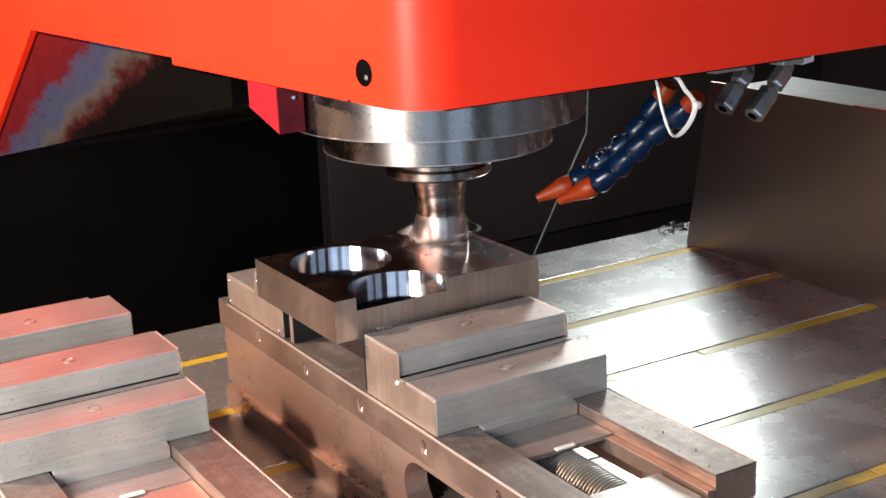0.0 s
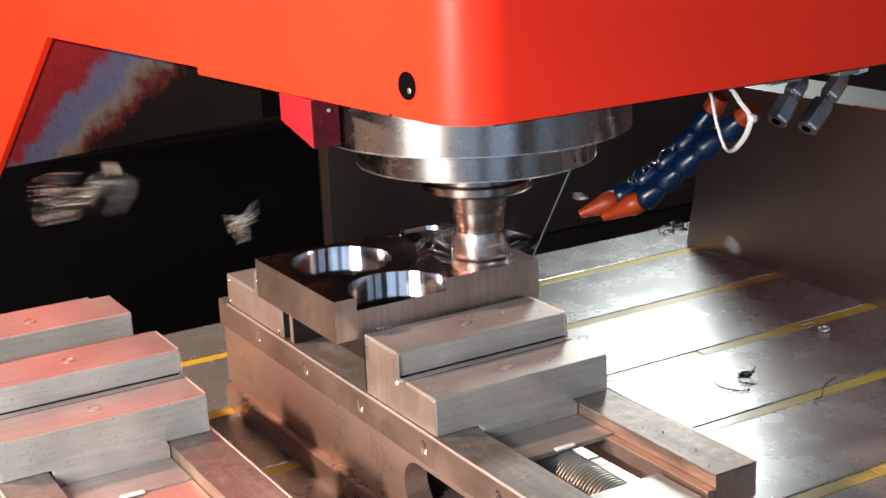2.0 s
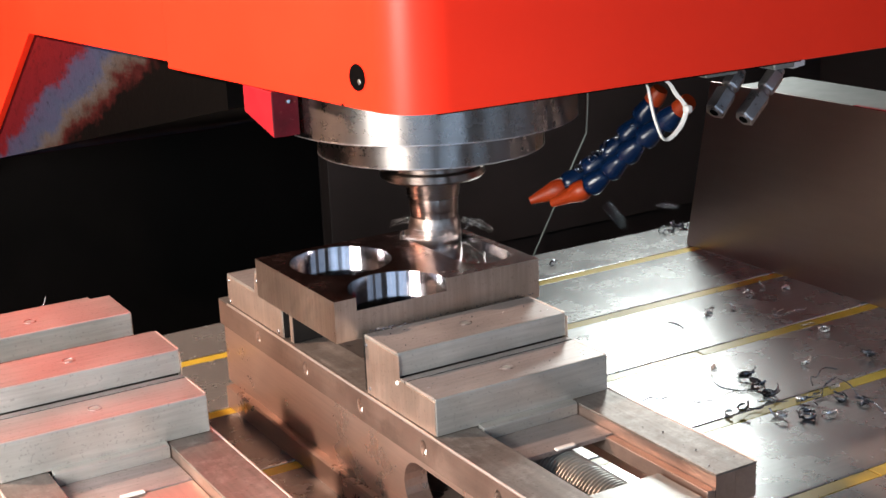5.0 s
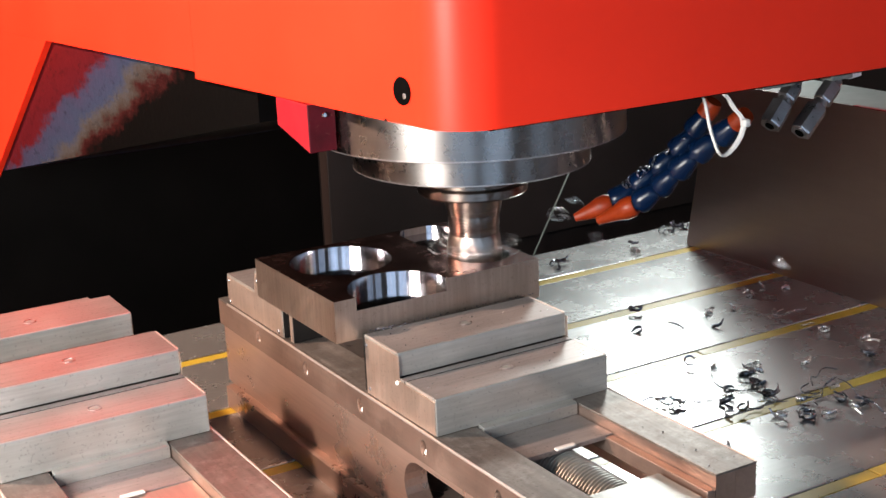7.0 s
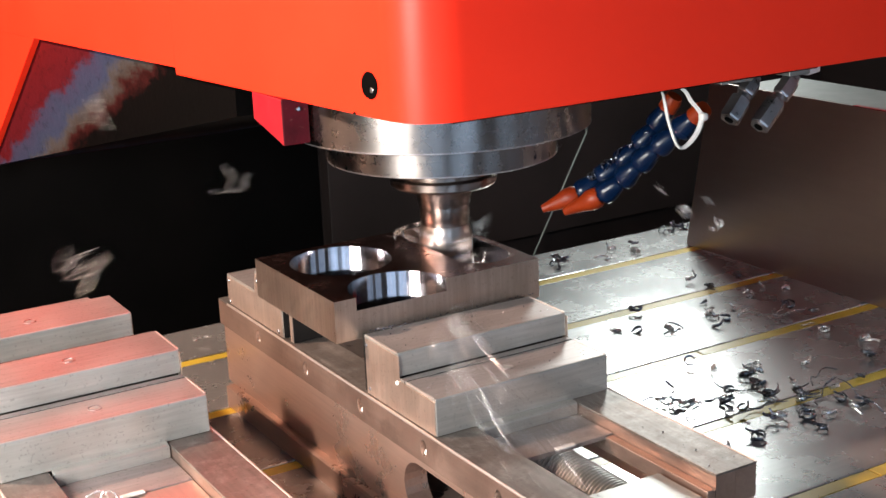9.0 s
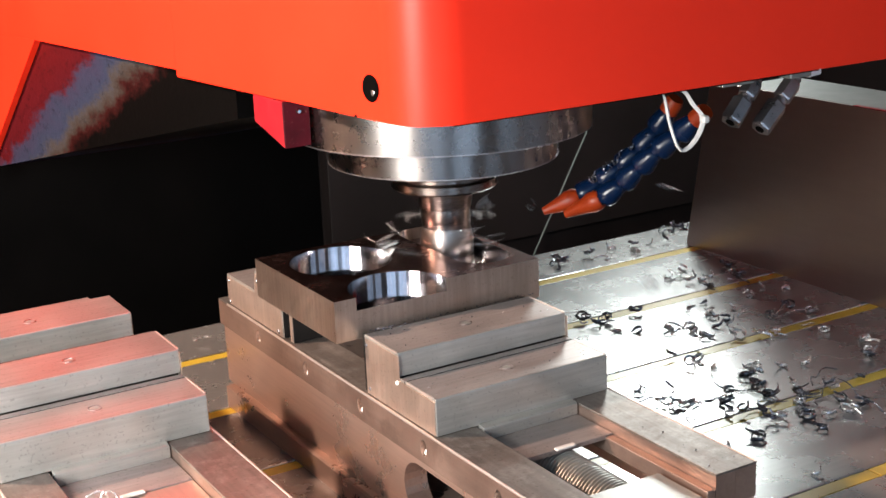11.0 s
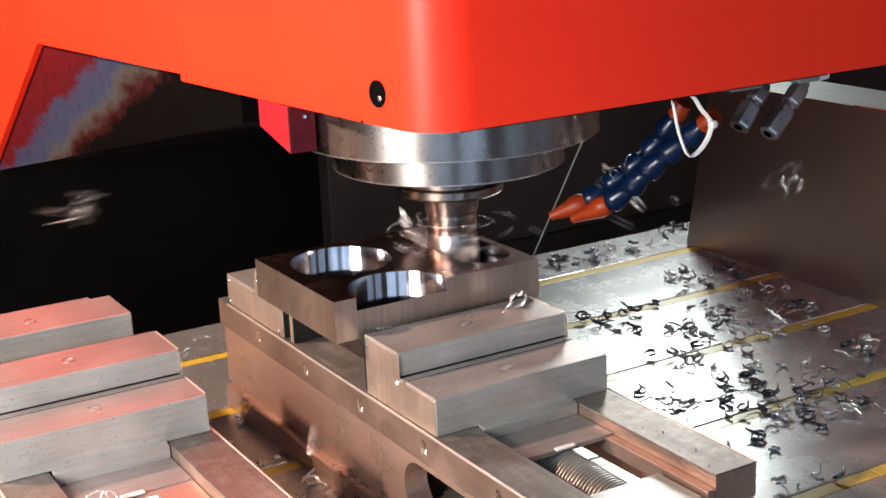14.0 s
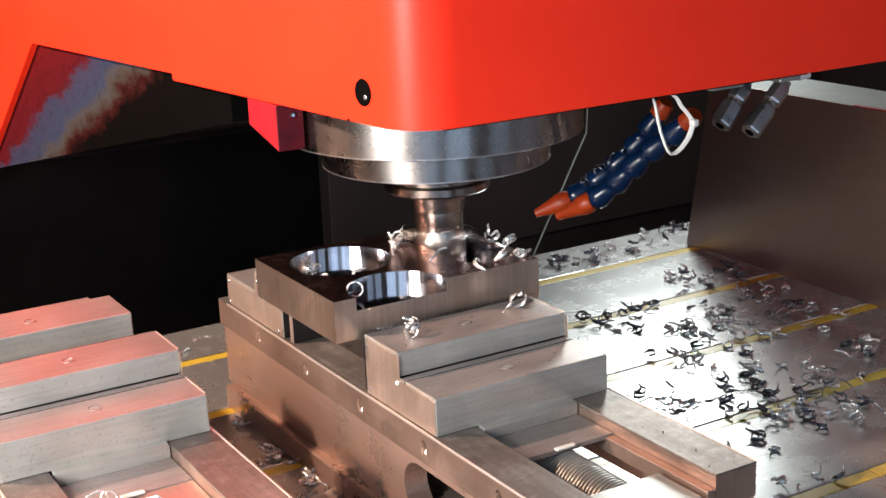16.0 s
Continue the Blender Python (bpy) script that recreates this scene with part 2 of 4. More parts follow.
# ---- the machine's room ----
SLOT0, PITCH_Y, SLOT_W = 0.0995, 0.1247, 0.0141
BACK, LEFT, RIGHT, FRONT = 0.192, -0.75, 0.60, -0.62
table = structure("table", box((LEFT, FRONT, -0.09), (RIGHT, BACK, -0.02), 0.001), M_TABLE, "ground steel machine table with T-slots closed by yellow strips", "machine table")
edges_y = [BACK]
for k in range(6):
    edges_y += [SLOT0 - k * PITCH_Y + SLOT_W, SLOT0 - k * PITCH_Y]
edges_y.append(FRONT)
for hi, lo in zip(edges_y[0::2], edges_y[1::2]):
    part("table_land", box((LEFT, lo, -0.0202), (RIGHT, hi, 0.0), 0.0007), M_TABLE, table)
JOINTS = [0.31, 0.10, 0.31, 0.16, 0.25, 0.2]
for k in range(6):
    y = SLOT0 - k * PITCH_Y
    for x0, x1 in ((LEFT, JOINTS[k] - 0.0006), (JOINTS[k] + 0.0006, RIGHT)):
        part("slot_cover", box((x0, y + 0.0008, -0.008), (x1, y + SLOT_W - 0.0008, -0.0005), 0.0006), M_YELLOW, table, "yellow plastic T-slot strip")

guard = structure("side_guard", prism([(0.1215, 0.0005), (-0.95, 0.0005), (-0.95, 0.184), (0.086, 0.184)], 0.52, 0.523, "x"), M_GUARD, "brown-grey sheet steel guard standing at the table's end", "guard panel")
part("top_flange", box((0.5235, -0.95, 0.1815), (0.60, 0.05, 0.184), 0.0005), M_FLANGE, guard, "grey-green painted flange")
part("red_edge", box((0.5185, -0.95, 0.1842), (0.5235, -0.11, 0.1852), 0.0004), M_REDDARK, guard, "thin red painted edge")

structure("wall_back_1", box((-1.2, 0.52, -0.6), (0.2707, 0.54, 1.3), 0.0), M_BLACK, "black painted steel rear sheet of the machine", "machine wall")
structure("wall_back_2", box((0.2709, 0.4953, -0.08), (1.1, 0.517, 1.3), 0.001), M_DARK, "dark grey steel rear sheet with oily streaks", "machine wall")
structure("wall_back_3", box((0.2709, 0.52, -0.6), (1.1, 0.54, 1.3), 0.0), M_DARK, "dark inner rear sheet below the grey one", "machine wall")
structure("wall_right", box((1.1, -1.3, -0.6), (1.12, 0.54, 1.3), 0.0), M_DARK, "dark grey steel end wall of the machine", "machine wall")
structure("wall_left", box((-1.22, -0.25, -0.6), (-1.2, 0.54, 1.3), 0.0), M_DARK, "dark grey steel end wall of the machine", "machine wall")
structure("sump", box((-1.2, -1.3, -0.62), (1.1, 0.52, -0.6), 0.0), M_BLACK, "black chip tray below the table", "chip tray")

wire = bmesh.new()
for a, b in (((0.664, 0.494, 0.25), (0.664, 0.494, 0.095)), ((0.664, 0.494, 0.095), (0.661, 0.494, 0.049)), ((0.661, 0.494, 0.049), (0.560, 0.494, -0.125))):
    rod = bmesh.ops.create_cone(wire, segments=8, radius1=0.0013, radius2=0.0013, depth=(Vector(b) - Vector(a)).length, cap_ends=True)
    bmesh.ops.transform(wire, matrix=Matrix.Translation((Vector(a) + Vector(b)) / 2) @ (Vector(b) - Vector(a)).to_track_quat("Z", "Y").to_matrix().to_4x4(), verts=rod["verts"])
tagged(part("thin_cable", wire, M_FLANGE), "thin grey cable hanging down the rear sheet", "cable")

# unseen sheet added so the jaws' front faces mirror something bright
structure("bounce_apron", prism([(-0.64, -0.13), (-0.64, -0.11), (-1.32, -0.36), (-1.32, -0.38)], -1.2, 1.1, "x"), M_BOUNCE, "unseen pale grey sloping sheet added before the table to brighten the jaws", "machine apron")

# the workshop round the machine
structure("floor", box((-3.6, -3.5, -1.02), (3.6, 3.5, -1.0), 0.0), M_FLOOR, "grey concrete workshop floor", "floor")
structure("ceiling", box((-3.6, -3.5, 3.0), (3.6, 3.5, 3.02), 0.0), M_WALL, "pale workshop ceiling", "ceiling")
structure("wall_north", box((-3.6, 3.5, -1.0), (3.6, 3.6, 3.0), 0.0), M_WALL, "pale painted workshop wall", "wall")
structure("wall_west", box((-3.7, -3.5, -1.0), (-3.6, 3.5, 3.0), 0.0), M_WALL, "pale painted workshop wall", "wall")
structure("wall_east", box((3.6, -3.5, -1.0), (3.7, 3.5, 3.0), 0.0), M_WALL, "pale painted workshop wall", "wall")
bm = bmesh.new()
for lo, hi in (((-3.6, -3.6, -1), (-3.5, -3.5, 3)), ((-0.2, -3.6, -1), (0.6, -3.5, 3)), ((3.3, -3.6, -1), (3.6, -3.5, 3)), ((-3.5, -3.6, -1), (-0.2, -3.5, -0.65)), ((-3.5, -3.6, 1.75), (-0.2, -3.5, 3)),
               ((0.6, -3.6, -1), (3.3, -3.5, -0.65)), ((0.6, -3.6, 1.75), (3.3, -3.5, 3))):
    add_box(bm, lo, hi)
structure("wall_south", bm, M_WALL, "pale painted workshop wall with two tall windows", "wall")
for name, x0, x1, uprights in (("window_1", -3.5, -0.2, ((-3.5, 0.06), (-2.64, 0.06), (-1.75, 0.5), (-0.74, 0.06), (-0.26, 0.06))), ("window_2", 0.6, 3.3, ((0.6, 0.06), (1.1, 0.06), (1.55, 0.55), (2.7, 0.06), (3.24, 0.06)))):
    window = tagged(new(name), "white barred workshop window", "window", kind="structure")
    for x, w in uprights:
        part("window_bar", box((x, -3.39, -0.65), (x + w, -3.36, 1.75), 0.0), M_WHITE, window)
    for z in (-0.65, 0.55, 1.71):
        part("window_bar", box((x0, -3.359, z), (x1, -3.33, z + 0.04), 0.0), M_WHITE, window)


# ---- vises ----
def long_screw(y0, y1, r, z, turns):
    """A threaded spindle lying along y."""
    prof, n = [], turns * 4
    for i in range(n + 1):
        rr = r if i % 4 in (1, 2) else r * 0.88
        prof.append((rr, (y1 - y0) * i / n))
    bm = lathe([(0, 0)] + prof + [(0, y1 - y0)], 28)
    return turned(bm, pose(0, y0, z, -90))


def outline_side(hole):
    """The outline of an oblong window in the flank of the bed."""
    a, b, z0, z1 = hole
    r = (z1 - z0) / 2
    mid = (z0 + z1) / 2
    arc = [(b - r + r * math.sin(t), mid + r * math.cos(t)) for t in np.linspace(0, math.pi, 13)]
    arc += [(a + r - r * math.sin(t), mid - r * math.cos(t)) for t in np.linspace(0, math.pi, 13)]
    return arc


def plate_with_holes(outer, holes, a, b, axis):
    """A flat plate from a to b along an axis, with holes through it."""
    put = {"z": lambda p, h: (p[0], p[1], h), "x": lambda p, h: (h, p[0], p[1])}[axis]
    bm = bmesh.new()
    for h in (a, b):
        es = []
        for loop in (outer, *holes):
            vs = [bm.verts.new(put(p, h)) for p in loop]
            es += [bm.edges.new((vs[i], vs[(i + 1) % len(vs)])) for i in range(len(vs))]
        bmesh.ops.triangle_fill(bm, edges=es, use_beauty=True, use_dissolve=False)
    bm.verts.ensure_lookup_table()
    start, total = 0, sum(len(l) for l in (outer, *holes))
    for loop in (outer, *holes):
        for i in range(len(loop)):
            j = (i + 1) % len(loop)
            bm.faces.new([bm.verts[start + i], bm.verts[start + j], bm.verts[start + j + total], bm.verts[start + i + total]])
        start += len(loop)
    return bm


def shade_tops(ob):
    """Upper faces of a jaw take a darker colour, standing for their dark reflections."""
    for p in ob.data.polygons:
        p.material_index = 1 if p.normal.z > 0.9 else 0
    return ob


def engraved_ring(x, y, z, parent):
    bm = lathe([(0.0036, z - 0.0006), (0.0036, z + 0.00025), (0.0044, z + 0.00025), (0.0044, z - 0.0006)], 28, (x, y))
    part("stamped_ring", bm, M_PLATED, parent)
    part("plug", lathe([(0, z + 0.0001), (0.0027, z + 0.0001), (0.0027, z - 0.0006)], 20, (x, y)), M_SCREW, parent)


def vise(x0, dy, jaw_y, label):
    """A machine vise: x0 its middle, dy the shift of its bed, jaw_y the back face of the moving jaw (all in the world)."""
    v = thing("machine_vise", label, "vise", "vises on the table", (x0, dy, 0))
    f = jaw_y - dy
    top, step = 0.1274, 0.1113
    # bed
    part("foot", prism([(-0.0711, 0.0), (0.0711, 0.0), (0.0711, 0.0165), (0.0695, 0.0175), (-0.0695, 0.0175), (-0.0711, 0.0165)], -0.4694, -0.008, "y", 0.0), M_VISE, v)
    oblong = outline_side((-0.43, -0.292, 0.024, 0.0605))
    low_oblong = outline_side((-0.43, -0.292, 0.022, 0.049))
    bores = []
    for i in range(5):
        cy = -0.0714 - 0.0834 * i
        bores.append([(cy + 0.0036 * math.cos(t), 0.0757 + 0.0056 * math.sin(t)) for t in np.linspace(0, 2 * math.pi, 17)[:-1]])
    for sx in (-1, 1):
        flank = part("flank", plate_with_holes([(-0.4694, 0.0176), (-0.003, 0.0176), (-0.003, 0.0655), (-0.4694, 0.0655)], [oblong if sx < 0 else low_oblong], sx * 0.0645, sx * 0.048, "x"), M_VISE, v)
        rail = part("rail", plate_with_holes([(-0.4694, 0.0657), (0.0062, 0.0657), (0.0062, 0.0853), (-0.4694, 0.0853)], bores, sx * 0.066, sx * 0.0505, "x"), M_RAIL, v)
        part("rail_inner", box((min(sx * 0.0361, sx * 0.0504), -0.4694, 0.0657), (max(sx * 0.0361, sx * 0.0504), 0.0062, 0.0853), 0.0), M_RAIL, v)
        part("rail_top", box((min(sx * 0.0361, sx * 0.066), -0.4694, 0.0854), (max(sx * 0.0361, sx * 0.066), 0.0062, 0.0869), 0.0003), M_RAILTOP, v)
        ledge = part("ledge", box((min(sx * 0.030, sx * 0.0359), -0.4694, 0.068), (max(sx * 0.030, sx * 0.0359), -0.12, 0.0782), 0.0006), M_RAIL, v)
        # pale strip painting the highlight on the rail's chamfer
        part("rail_highlight", box((min(sx * 0.0655, sx * 0.0668), -0.4694, 0.0858), (max(sx * 0.0655, sx * 0.0668), -0.0125, 0.0876), 0.0005), M_EDGE, v)
        for i in range(5):
            cy = -0.0714 - 0.0834 * i
            # black block standing for the shade inside the bore
            part("bore_shade_plug", box((min(sx * 0.0506, sx * 0.06), cy - 0.0065, 0.0675), (max(sx * 0.0506, sx * 0.06), cy + 0.0065, 0.0845), 0.0), M_HOLESHADE, v)
            # white stub painting the glint low in each bore
            part("bore_glint", turned(lathe([(0, 0.0), (0.0020, 0.0), (0.0024, 0.0012), (0.0022, 0.0032), (0.0011, 0.0042), (0, 0.0044)], 14), pose(sx * 0.0608, cy - 0.0006, 0.0725, 0, sx * 90)), M_WHITE, v)
    part("bed_floor", box((-0.0478, -0.4694, 0.0177), (0.0478, -0.003, 0.024), 0.0), M_VISE, v)
    part("bed_web", box((-0.0359, f - 0.02, 0.0655), (0.0359, -0.003, 0.0862), 0.0005), M_VISE, v)
    part("end_block", prism([(-0.029, 0.03), (0.029, 0.03), (0.029, 0.0725), (0.026, 0.0765), (-0.026, 0.0765), (-0.029, 0.0725)], -0.4694, -0.432, "y", 0.0006), M_SCREW, v)
    smooth(part("spindle_screw", long_screw(-0.43, f - 0.03, 0.0155, 0.0605, round((0.4 + f) / 0.0029)), M_SCREW, v, "threaded steel spindle"))
    # moving jaw, stepped
    prof = [(f - 0.0933, 0.0872), (f - 0.0933, step - 0.0007), (f - 0.0926, step), (f - 0.0574, step), (f - 0.0571, step - 0.0025), (f - 0.0556, step - 0.0025), (f - 0.0553, step - 0.0002), (f - 0.0497, step - 0.0002), (f - 0.0494, step - 0.006),
            (f - 0.0445, step - 0.006), (f - 0.0445, step + 0.0002), (f - 0.0488, step + 0.0004), (f - 0.0488, top - 0.0007), (f - 0.0481, top), (f - 0.0046, top), (f - 0.0040, top - 0.0006), (f - 0.0040, 0.0872)]
    moving = shade_tops(part("moving_jaw", prism(prof, -0.0635, 0.0635, "x", 0.00035), [M_JAW, M_TOPSHADE, M_GROOVESHADE], v, "stepped steel moving jaw"))
    for p in moving.data.polygons:
        # oily dirt, the slits' shade put into its colour, in the two grooves at the foot of the step
        c = p.center
        if abs(p.normal.x) < 0.5 and f - 0.0573 < c.y < f - 0.0440 and c.z < step + 0.00035 and not f - 0.0554 < c.y < f - 0.0496:
            p.material_index = 2
    # plate's black stands for the shadow gap at the jaw
    part("jaw_plate", box((-0.0627, f - 0.0039, 0.0874), (0.0627, f, top - 0.0012), 0.0004), M_GAPSHADE, v, "jaw plate coloured black for the shadow gap")
    for sx in (-1, 1):
        side = [(f - 0.0925, 0.0875), (f - 0.0925, step - 0.002), (f - 0.05, step - 0.002), (f - 0.05, top - 0.002), (f - 0.0055, top - 0.002), (f - 0.0055, 0.0875)]
        part("jaw_cheek", prism(side, sx * 0.0636, sx * 0.0642, "x", 0.0002), M_JAWEND, v)
        # pale strips painting the highlights on the jaw's upper edges
        for y0, y1, z in ((f - 0.0475, f - 0.006, top - 0.0008), (f - 0.091, f - 0.0575, step - 0.0008)):
            part("jaw_highlight", box((min(sx * 0.0630, sx * 0.0643), y0, z), (max(sx * 0.0630, sx * 0.0643), y1, z + 0.0012), 0.0003), M_EDGE, v)
        for hy, hz in ((-0.0075, 0.121), (-0.0095, 0.0915), (-0.0475, 0.1075)):
            part("hard_point", turned(lathe([(0, 0), (0.0011, 0), (0.0014, 0.0006), (0.001, 0.0012), (0, 0.0012)], 12), pose(sx * 0.0638, f + hy, hz, 0, sx * 90)), M_WHITE if hy == -0.0475 else M_PLATED, v)
    engraved_ring(0.0, f - 0.0253, top, v)
    engraved_ring(0.0, f - 0.0733, step, v)
    part("front_key", prism([(f - 0.0935, 0.0795), (f - 0.0935, 0.0885), (f - 0.0992, 0.0876), (f - 0.1, 0.0868), (f - 0.1, 0.0795)], -0.0345, 0.0352, "x", 0.0003), M_JAW, v)
    part("cover_plate", box((-0.0355, f - 0.1355, 0.0762), (0.0355, f - 0.0936, 0.0794), 0.0004), M_TOPSHADE, v)
    part("white_tab", box((-0.008, f - 0.1388, 0.0795), (0.006, f - 0.1348, 0.0808), 0.0005), M_NYLON, v, "small white plastic tab")
    if x0 < -0.1:
        part("cover_plate", box((-0.0355, f - 0.24, 0.0757), (0.0355, f - 0.1362, 0.0788), 0.0004), M_VISE, v)
    # fixed jaw, stepped the other way
    g = -0.1157
    prof = [(g, 0.0872), (g, top - 0.0006), (g + 0.0006, top), (g + 0.0476, top), (g + 0.0482, top - 0.0006), (g + 0.0482, step + 0.0026), (g + 0.046, step + 0.0022), (g + 0.046, step - 0.003), (g + 0.0505, step - 0.003), (g + 0.051, step - 0.0004),
            (g + 0.054, step), (g + 0.1045, step), (g + 0.1052, step - 0.0007), (g + 0.1052, 0.0872)]
    fixed = part("fixed_jaw", prism(prof, -0.0635, 0.0635, "x", 0.00035), [M_JAW, M_TOPSHADE, M_GAPSHADE], v, "stepped steel fixed jaw")
    shade_tops(fixed)
    # clamping face coloured black for the shade below the workpiece
    if x0 > -0.1:
        for p in fixed.data.polygons:
            if p.center.y < g + 0.0002:
                p.material_index = 2
    for sx in (-1, 1):
        side = [(g + 0.001, 0.0875), (g + 0.001, top - 0.002), (g + 0.047, top - 0.002), (g + 0.049, step - 0.002), (g + 0.104, step - 0.002), (g + 0.104, 0.0875)]
        part("jaw_cheek", prism(side, sx * 0.0636, sx * 0.0642, "x", 0.0002), M_JAWEND, v)
        for hy, hz in ((0.0075, 0.0905), (0.042, 0.121), (0.1, 0.107), (0.1, 0.09)):
            part("hard_point", turned(lathe([(0, 0), (0.0016, 0), (0.002, 0.0008), (0.0014, 0.0016), (0, 0.0016)], 12), pose(sx * 0.0638, g + hy, hz, 0, sx * 90)), M_PLATED, v)
    engraved_ring(0.0, g + 0.0234, top, v)
    part("rear_block", box((-0.064, -0.0028, 0.0177), (0.064, 0.004, 0.0655), 0.0005), M_VISE, v)
    part("rear_bridge", box((-0.0359, -0.0026, 0.0658), (0.0359, 0.0062, 0.0925), 0.0006), M_VISE, v)
    return v


vise(0.0, 0.0, -0.2416, "oily steel machine vise clamping the workpiece on the table")
vise(-0.2359, 0.0092, -0.1504, "empty steel machine vise with stepped jaws on the table")

# bar's black is the shade under the block; its lit end stays bright
for y in (-0.1285,):
    ob = part("parallel_bar", box((-0.0625, y - 0.0025, 0.0873), (0.0625, y + 0.0025, 0.1229), 0.0004), M_GAPSHADE)
    part("bar_end", box((-0.0632, y - 0.0024, 0.0876), (-0.0626, y + 0.0024, 0.1227), 0.0002), M_JAWEND, ob)
    tagged(ob, "thin steel parallel bar, coloured black for the shade under the workpiece", "parallel bar")

# ---- workpiece ----
WX0, WX1, WY0, WY1, WZ0, WZ1 = -0.0816, 0.0763, -0.2414, -0.1159, 0.1231, 0.1512
FLOOR = WZ1 - 0.0088
AXIS = (0.0497, -0.1549)
work = thing("steel_workpiece", "dark-topped steel block with bright round pockets clamped in the vise", "workpiece")


def arc_points(cx, cy, r, a0, a1, n):
    return [(cx + r * math.cos(radians(a0 + (a1 - a0) * i / n)), cy + r * math.sin(radians(a0 + (a1 - a0) * i / n))) for i in range(n + 1)]


def blank():
    p2 = (-0.032, -0.237, 0.0340)
    bite = arc_points(*p2, 187.4, -7.4, 40)
    outer = [(WX0, WY0)] + [(x, max(y, WY0)) for x, y in bite] + [(WX1, WY0), (WX1, WY1), (WX0, WY1)]
    p1 = arc_points(-0.0352, -0.159, 0.036, 0, 360, 64)[:-1]
    near, far, r = AXIS[1] - 0.0541, AXIS[1] + 0.0209, 0.0205
    slot = arc_points(AXIS[0], far, r, 0, 180, 24) + arc_points(AXIS[0], near, r, 180, 360, 24)
    bm = bmesh.new()
    es, loops = [], []
    for loop in (outer, p1, slot):
        vs = [bm.verts.new((x, y, WZ1)) for x, y in loop]
        loops.append(vs)
        es += [bm.edges.new((vs[i], vs[(i + 1) % len(vs)])) for i in range(len(vs))]
    bmesh.ops.triangle_fill(bm, edges=es, use_beauty=True, use_dissolve=False)
    for f in bm.faces:
        f.material_index = 1
    for j, vs in enumerate(loops):
        low = [bm.verts.new((v.co.x, v.co.y, FLOOR if j < 2 else WZ1 - 0.0127)) for v in vs]
        for i in range(len(vs)):
            k = (i + 1) % len(vs)
            f = bm.faces.new((vs[i], vs[k], low[k], low[i]))
            in_bite = j == 0 and 1 <= i < len(bite)
            f.material_index = 2 if j or in_bite else 0
            f.smooth = bool(j or in_bite)
    # lower slab
    c = [bm.verts.new(p) for z in (WZ0, FLOOR) for p in ((WX0, WY0, z), (WX1, WY0, z), (WX1, WY1, z), (WX0, WY1, z))]
    for q in ((0, 1, 2, 3), (0, 1, 5, 4), (1, 2, 6, 5), (2, 3, 7, 6), (3, 0, 4, 7)):
        bm.faces.new([c[i] for i in q])
    # the floor of the pockets, open where the slot goes deeper
    rim = [bm.verts.new((x, y, FLOOR)) for x, y in slot]
    es = [bm.edges.new((rim[i], rim[(i + 1) % len(rim)])) for i in range(len(rim))]
    es += [bm.edges.get((c[4 + i], c[4 + (i + 1) % 4])) for i in range(4)]
    for f in bmesh.ops.triangle_fill(bm, edges=es, use_beauty=True, use_dissolve=False)["geom"]:
        if isinstance(f, bmesh.types.BMFace):
            f.material_index = 3
    return bm, (near, far, r)


bm, SLOT = blank()
smooth(part("block", bm, [M_BLOCK, M_SAWN, M_BRIGHT, M_FLOORCUT], work))
stad = arc_points(AXIS[0], SLOT[1], SLOT[2] - 0.0001, 0, 180, 24) + arc_points(AXIS[0], SLOT[0], SLOT[2] - 0.0001, 180, 360, 24)
slot_floor = part("slot_floor", prism(stad, -0.0122, 0.0, "z"), M_FLOORCUT, work, "freshly milled floor of the slot")
slot_floor.location = (0, 0, WZ1 - 0.0002)

# ---- milling head ----
head = thing("milling_head", "red painted milling head with steel spindle and coolant hoses", "milling head")


def flare(y):
    """x of the hood's left side at y."""
    return -0.0651 - 0.11366 * (y + 0.2465)


def hood():
    front, r = -0.3135, 0.034
    cx = flare(front + r) + r
    corner = arc_points(cx, front + r, r, 180, 270, 14)
    first = [(flare(-0.0107), -0.0107), (flare(front + r + 0.003), front + r + 0.003)] + corner + [(cx + 0.003, front), (0.55, front), (0.55, -0.20), (0.27, -0.12), (0.27, -0.0107)]
    bm = prism(first, 0.279, 0.80, "z")
    top = [e for e in bm.edges if all(abs(v.co.z - 0.279) < 1e-5 for v in e.verts)]
    bmesh.ops.bevel(bm, geom=top, offset=0.0016, segments=2, affect="EDGES", profile=0.5)
    rear = [(flare(0.46), 0.46), (flare(-0.0105), -0.0105), (0.27, -0.0105), (0.27, 0.46)]
    more = prism(rear, 0.285, 0.80, "z")
    tmp = bpy.data.meshes.new("tmp")
    more.to_mesh(tmp)
    more.free()
    bm.from_mesh(tmp)
    bpy.data.meshes.remove(tmp)
    return bm


smooth(part("hood", hood(), M_RED, head, "glossy red painted hood"), 18)
bm = prism([(0.266, 0.2849), (0.46, 0.2849), (0.46, 0.1219)], 0.0, 0.006, "x")
for v in bm.verts:
    v.co.x = flare(v.co.y) + v.co.x
part("hood_skirt", bm, M_RED, head)
bm = prism([(-0.086, 0.2788), (-0.086, 0.2564), (0.45, 0.1377), (0.45, 0.2848), (-0.0110, 0.2848), (-0.0110, 0.2788)], 0.0065, 0.26, "x")
for v in bm.verts:
    v.co.x = flare(v.co.y) + v.co.x
part("casting", bm, M_WORN, head, "old casting with red and blue paint worn through")
part("underside", box((-0.03, -0.305, 0.2765), (0.265, -0.012, 0.2788), 0.0), M_BLACK, head)
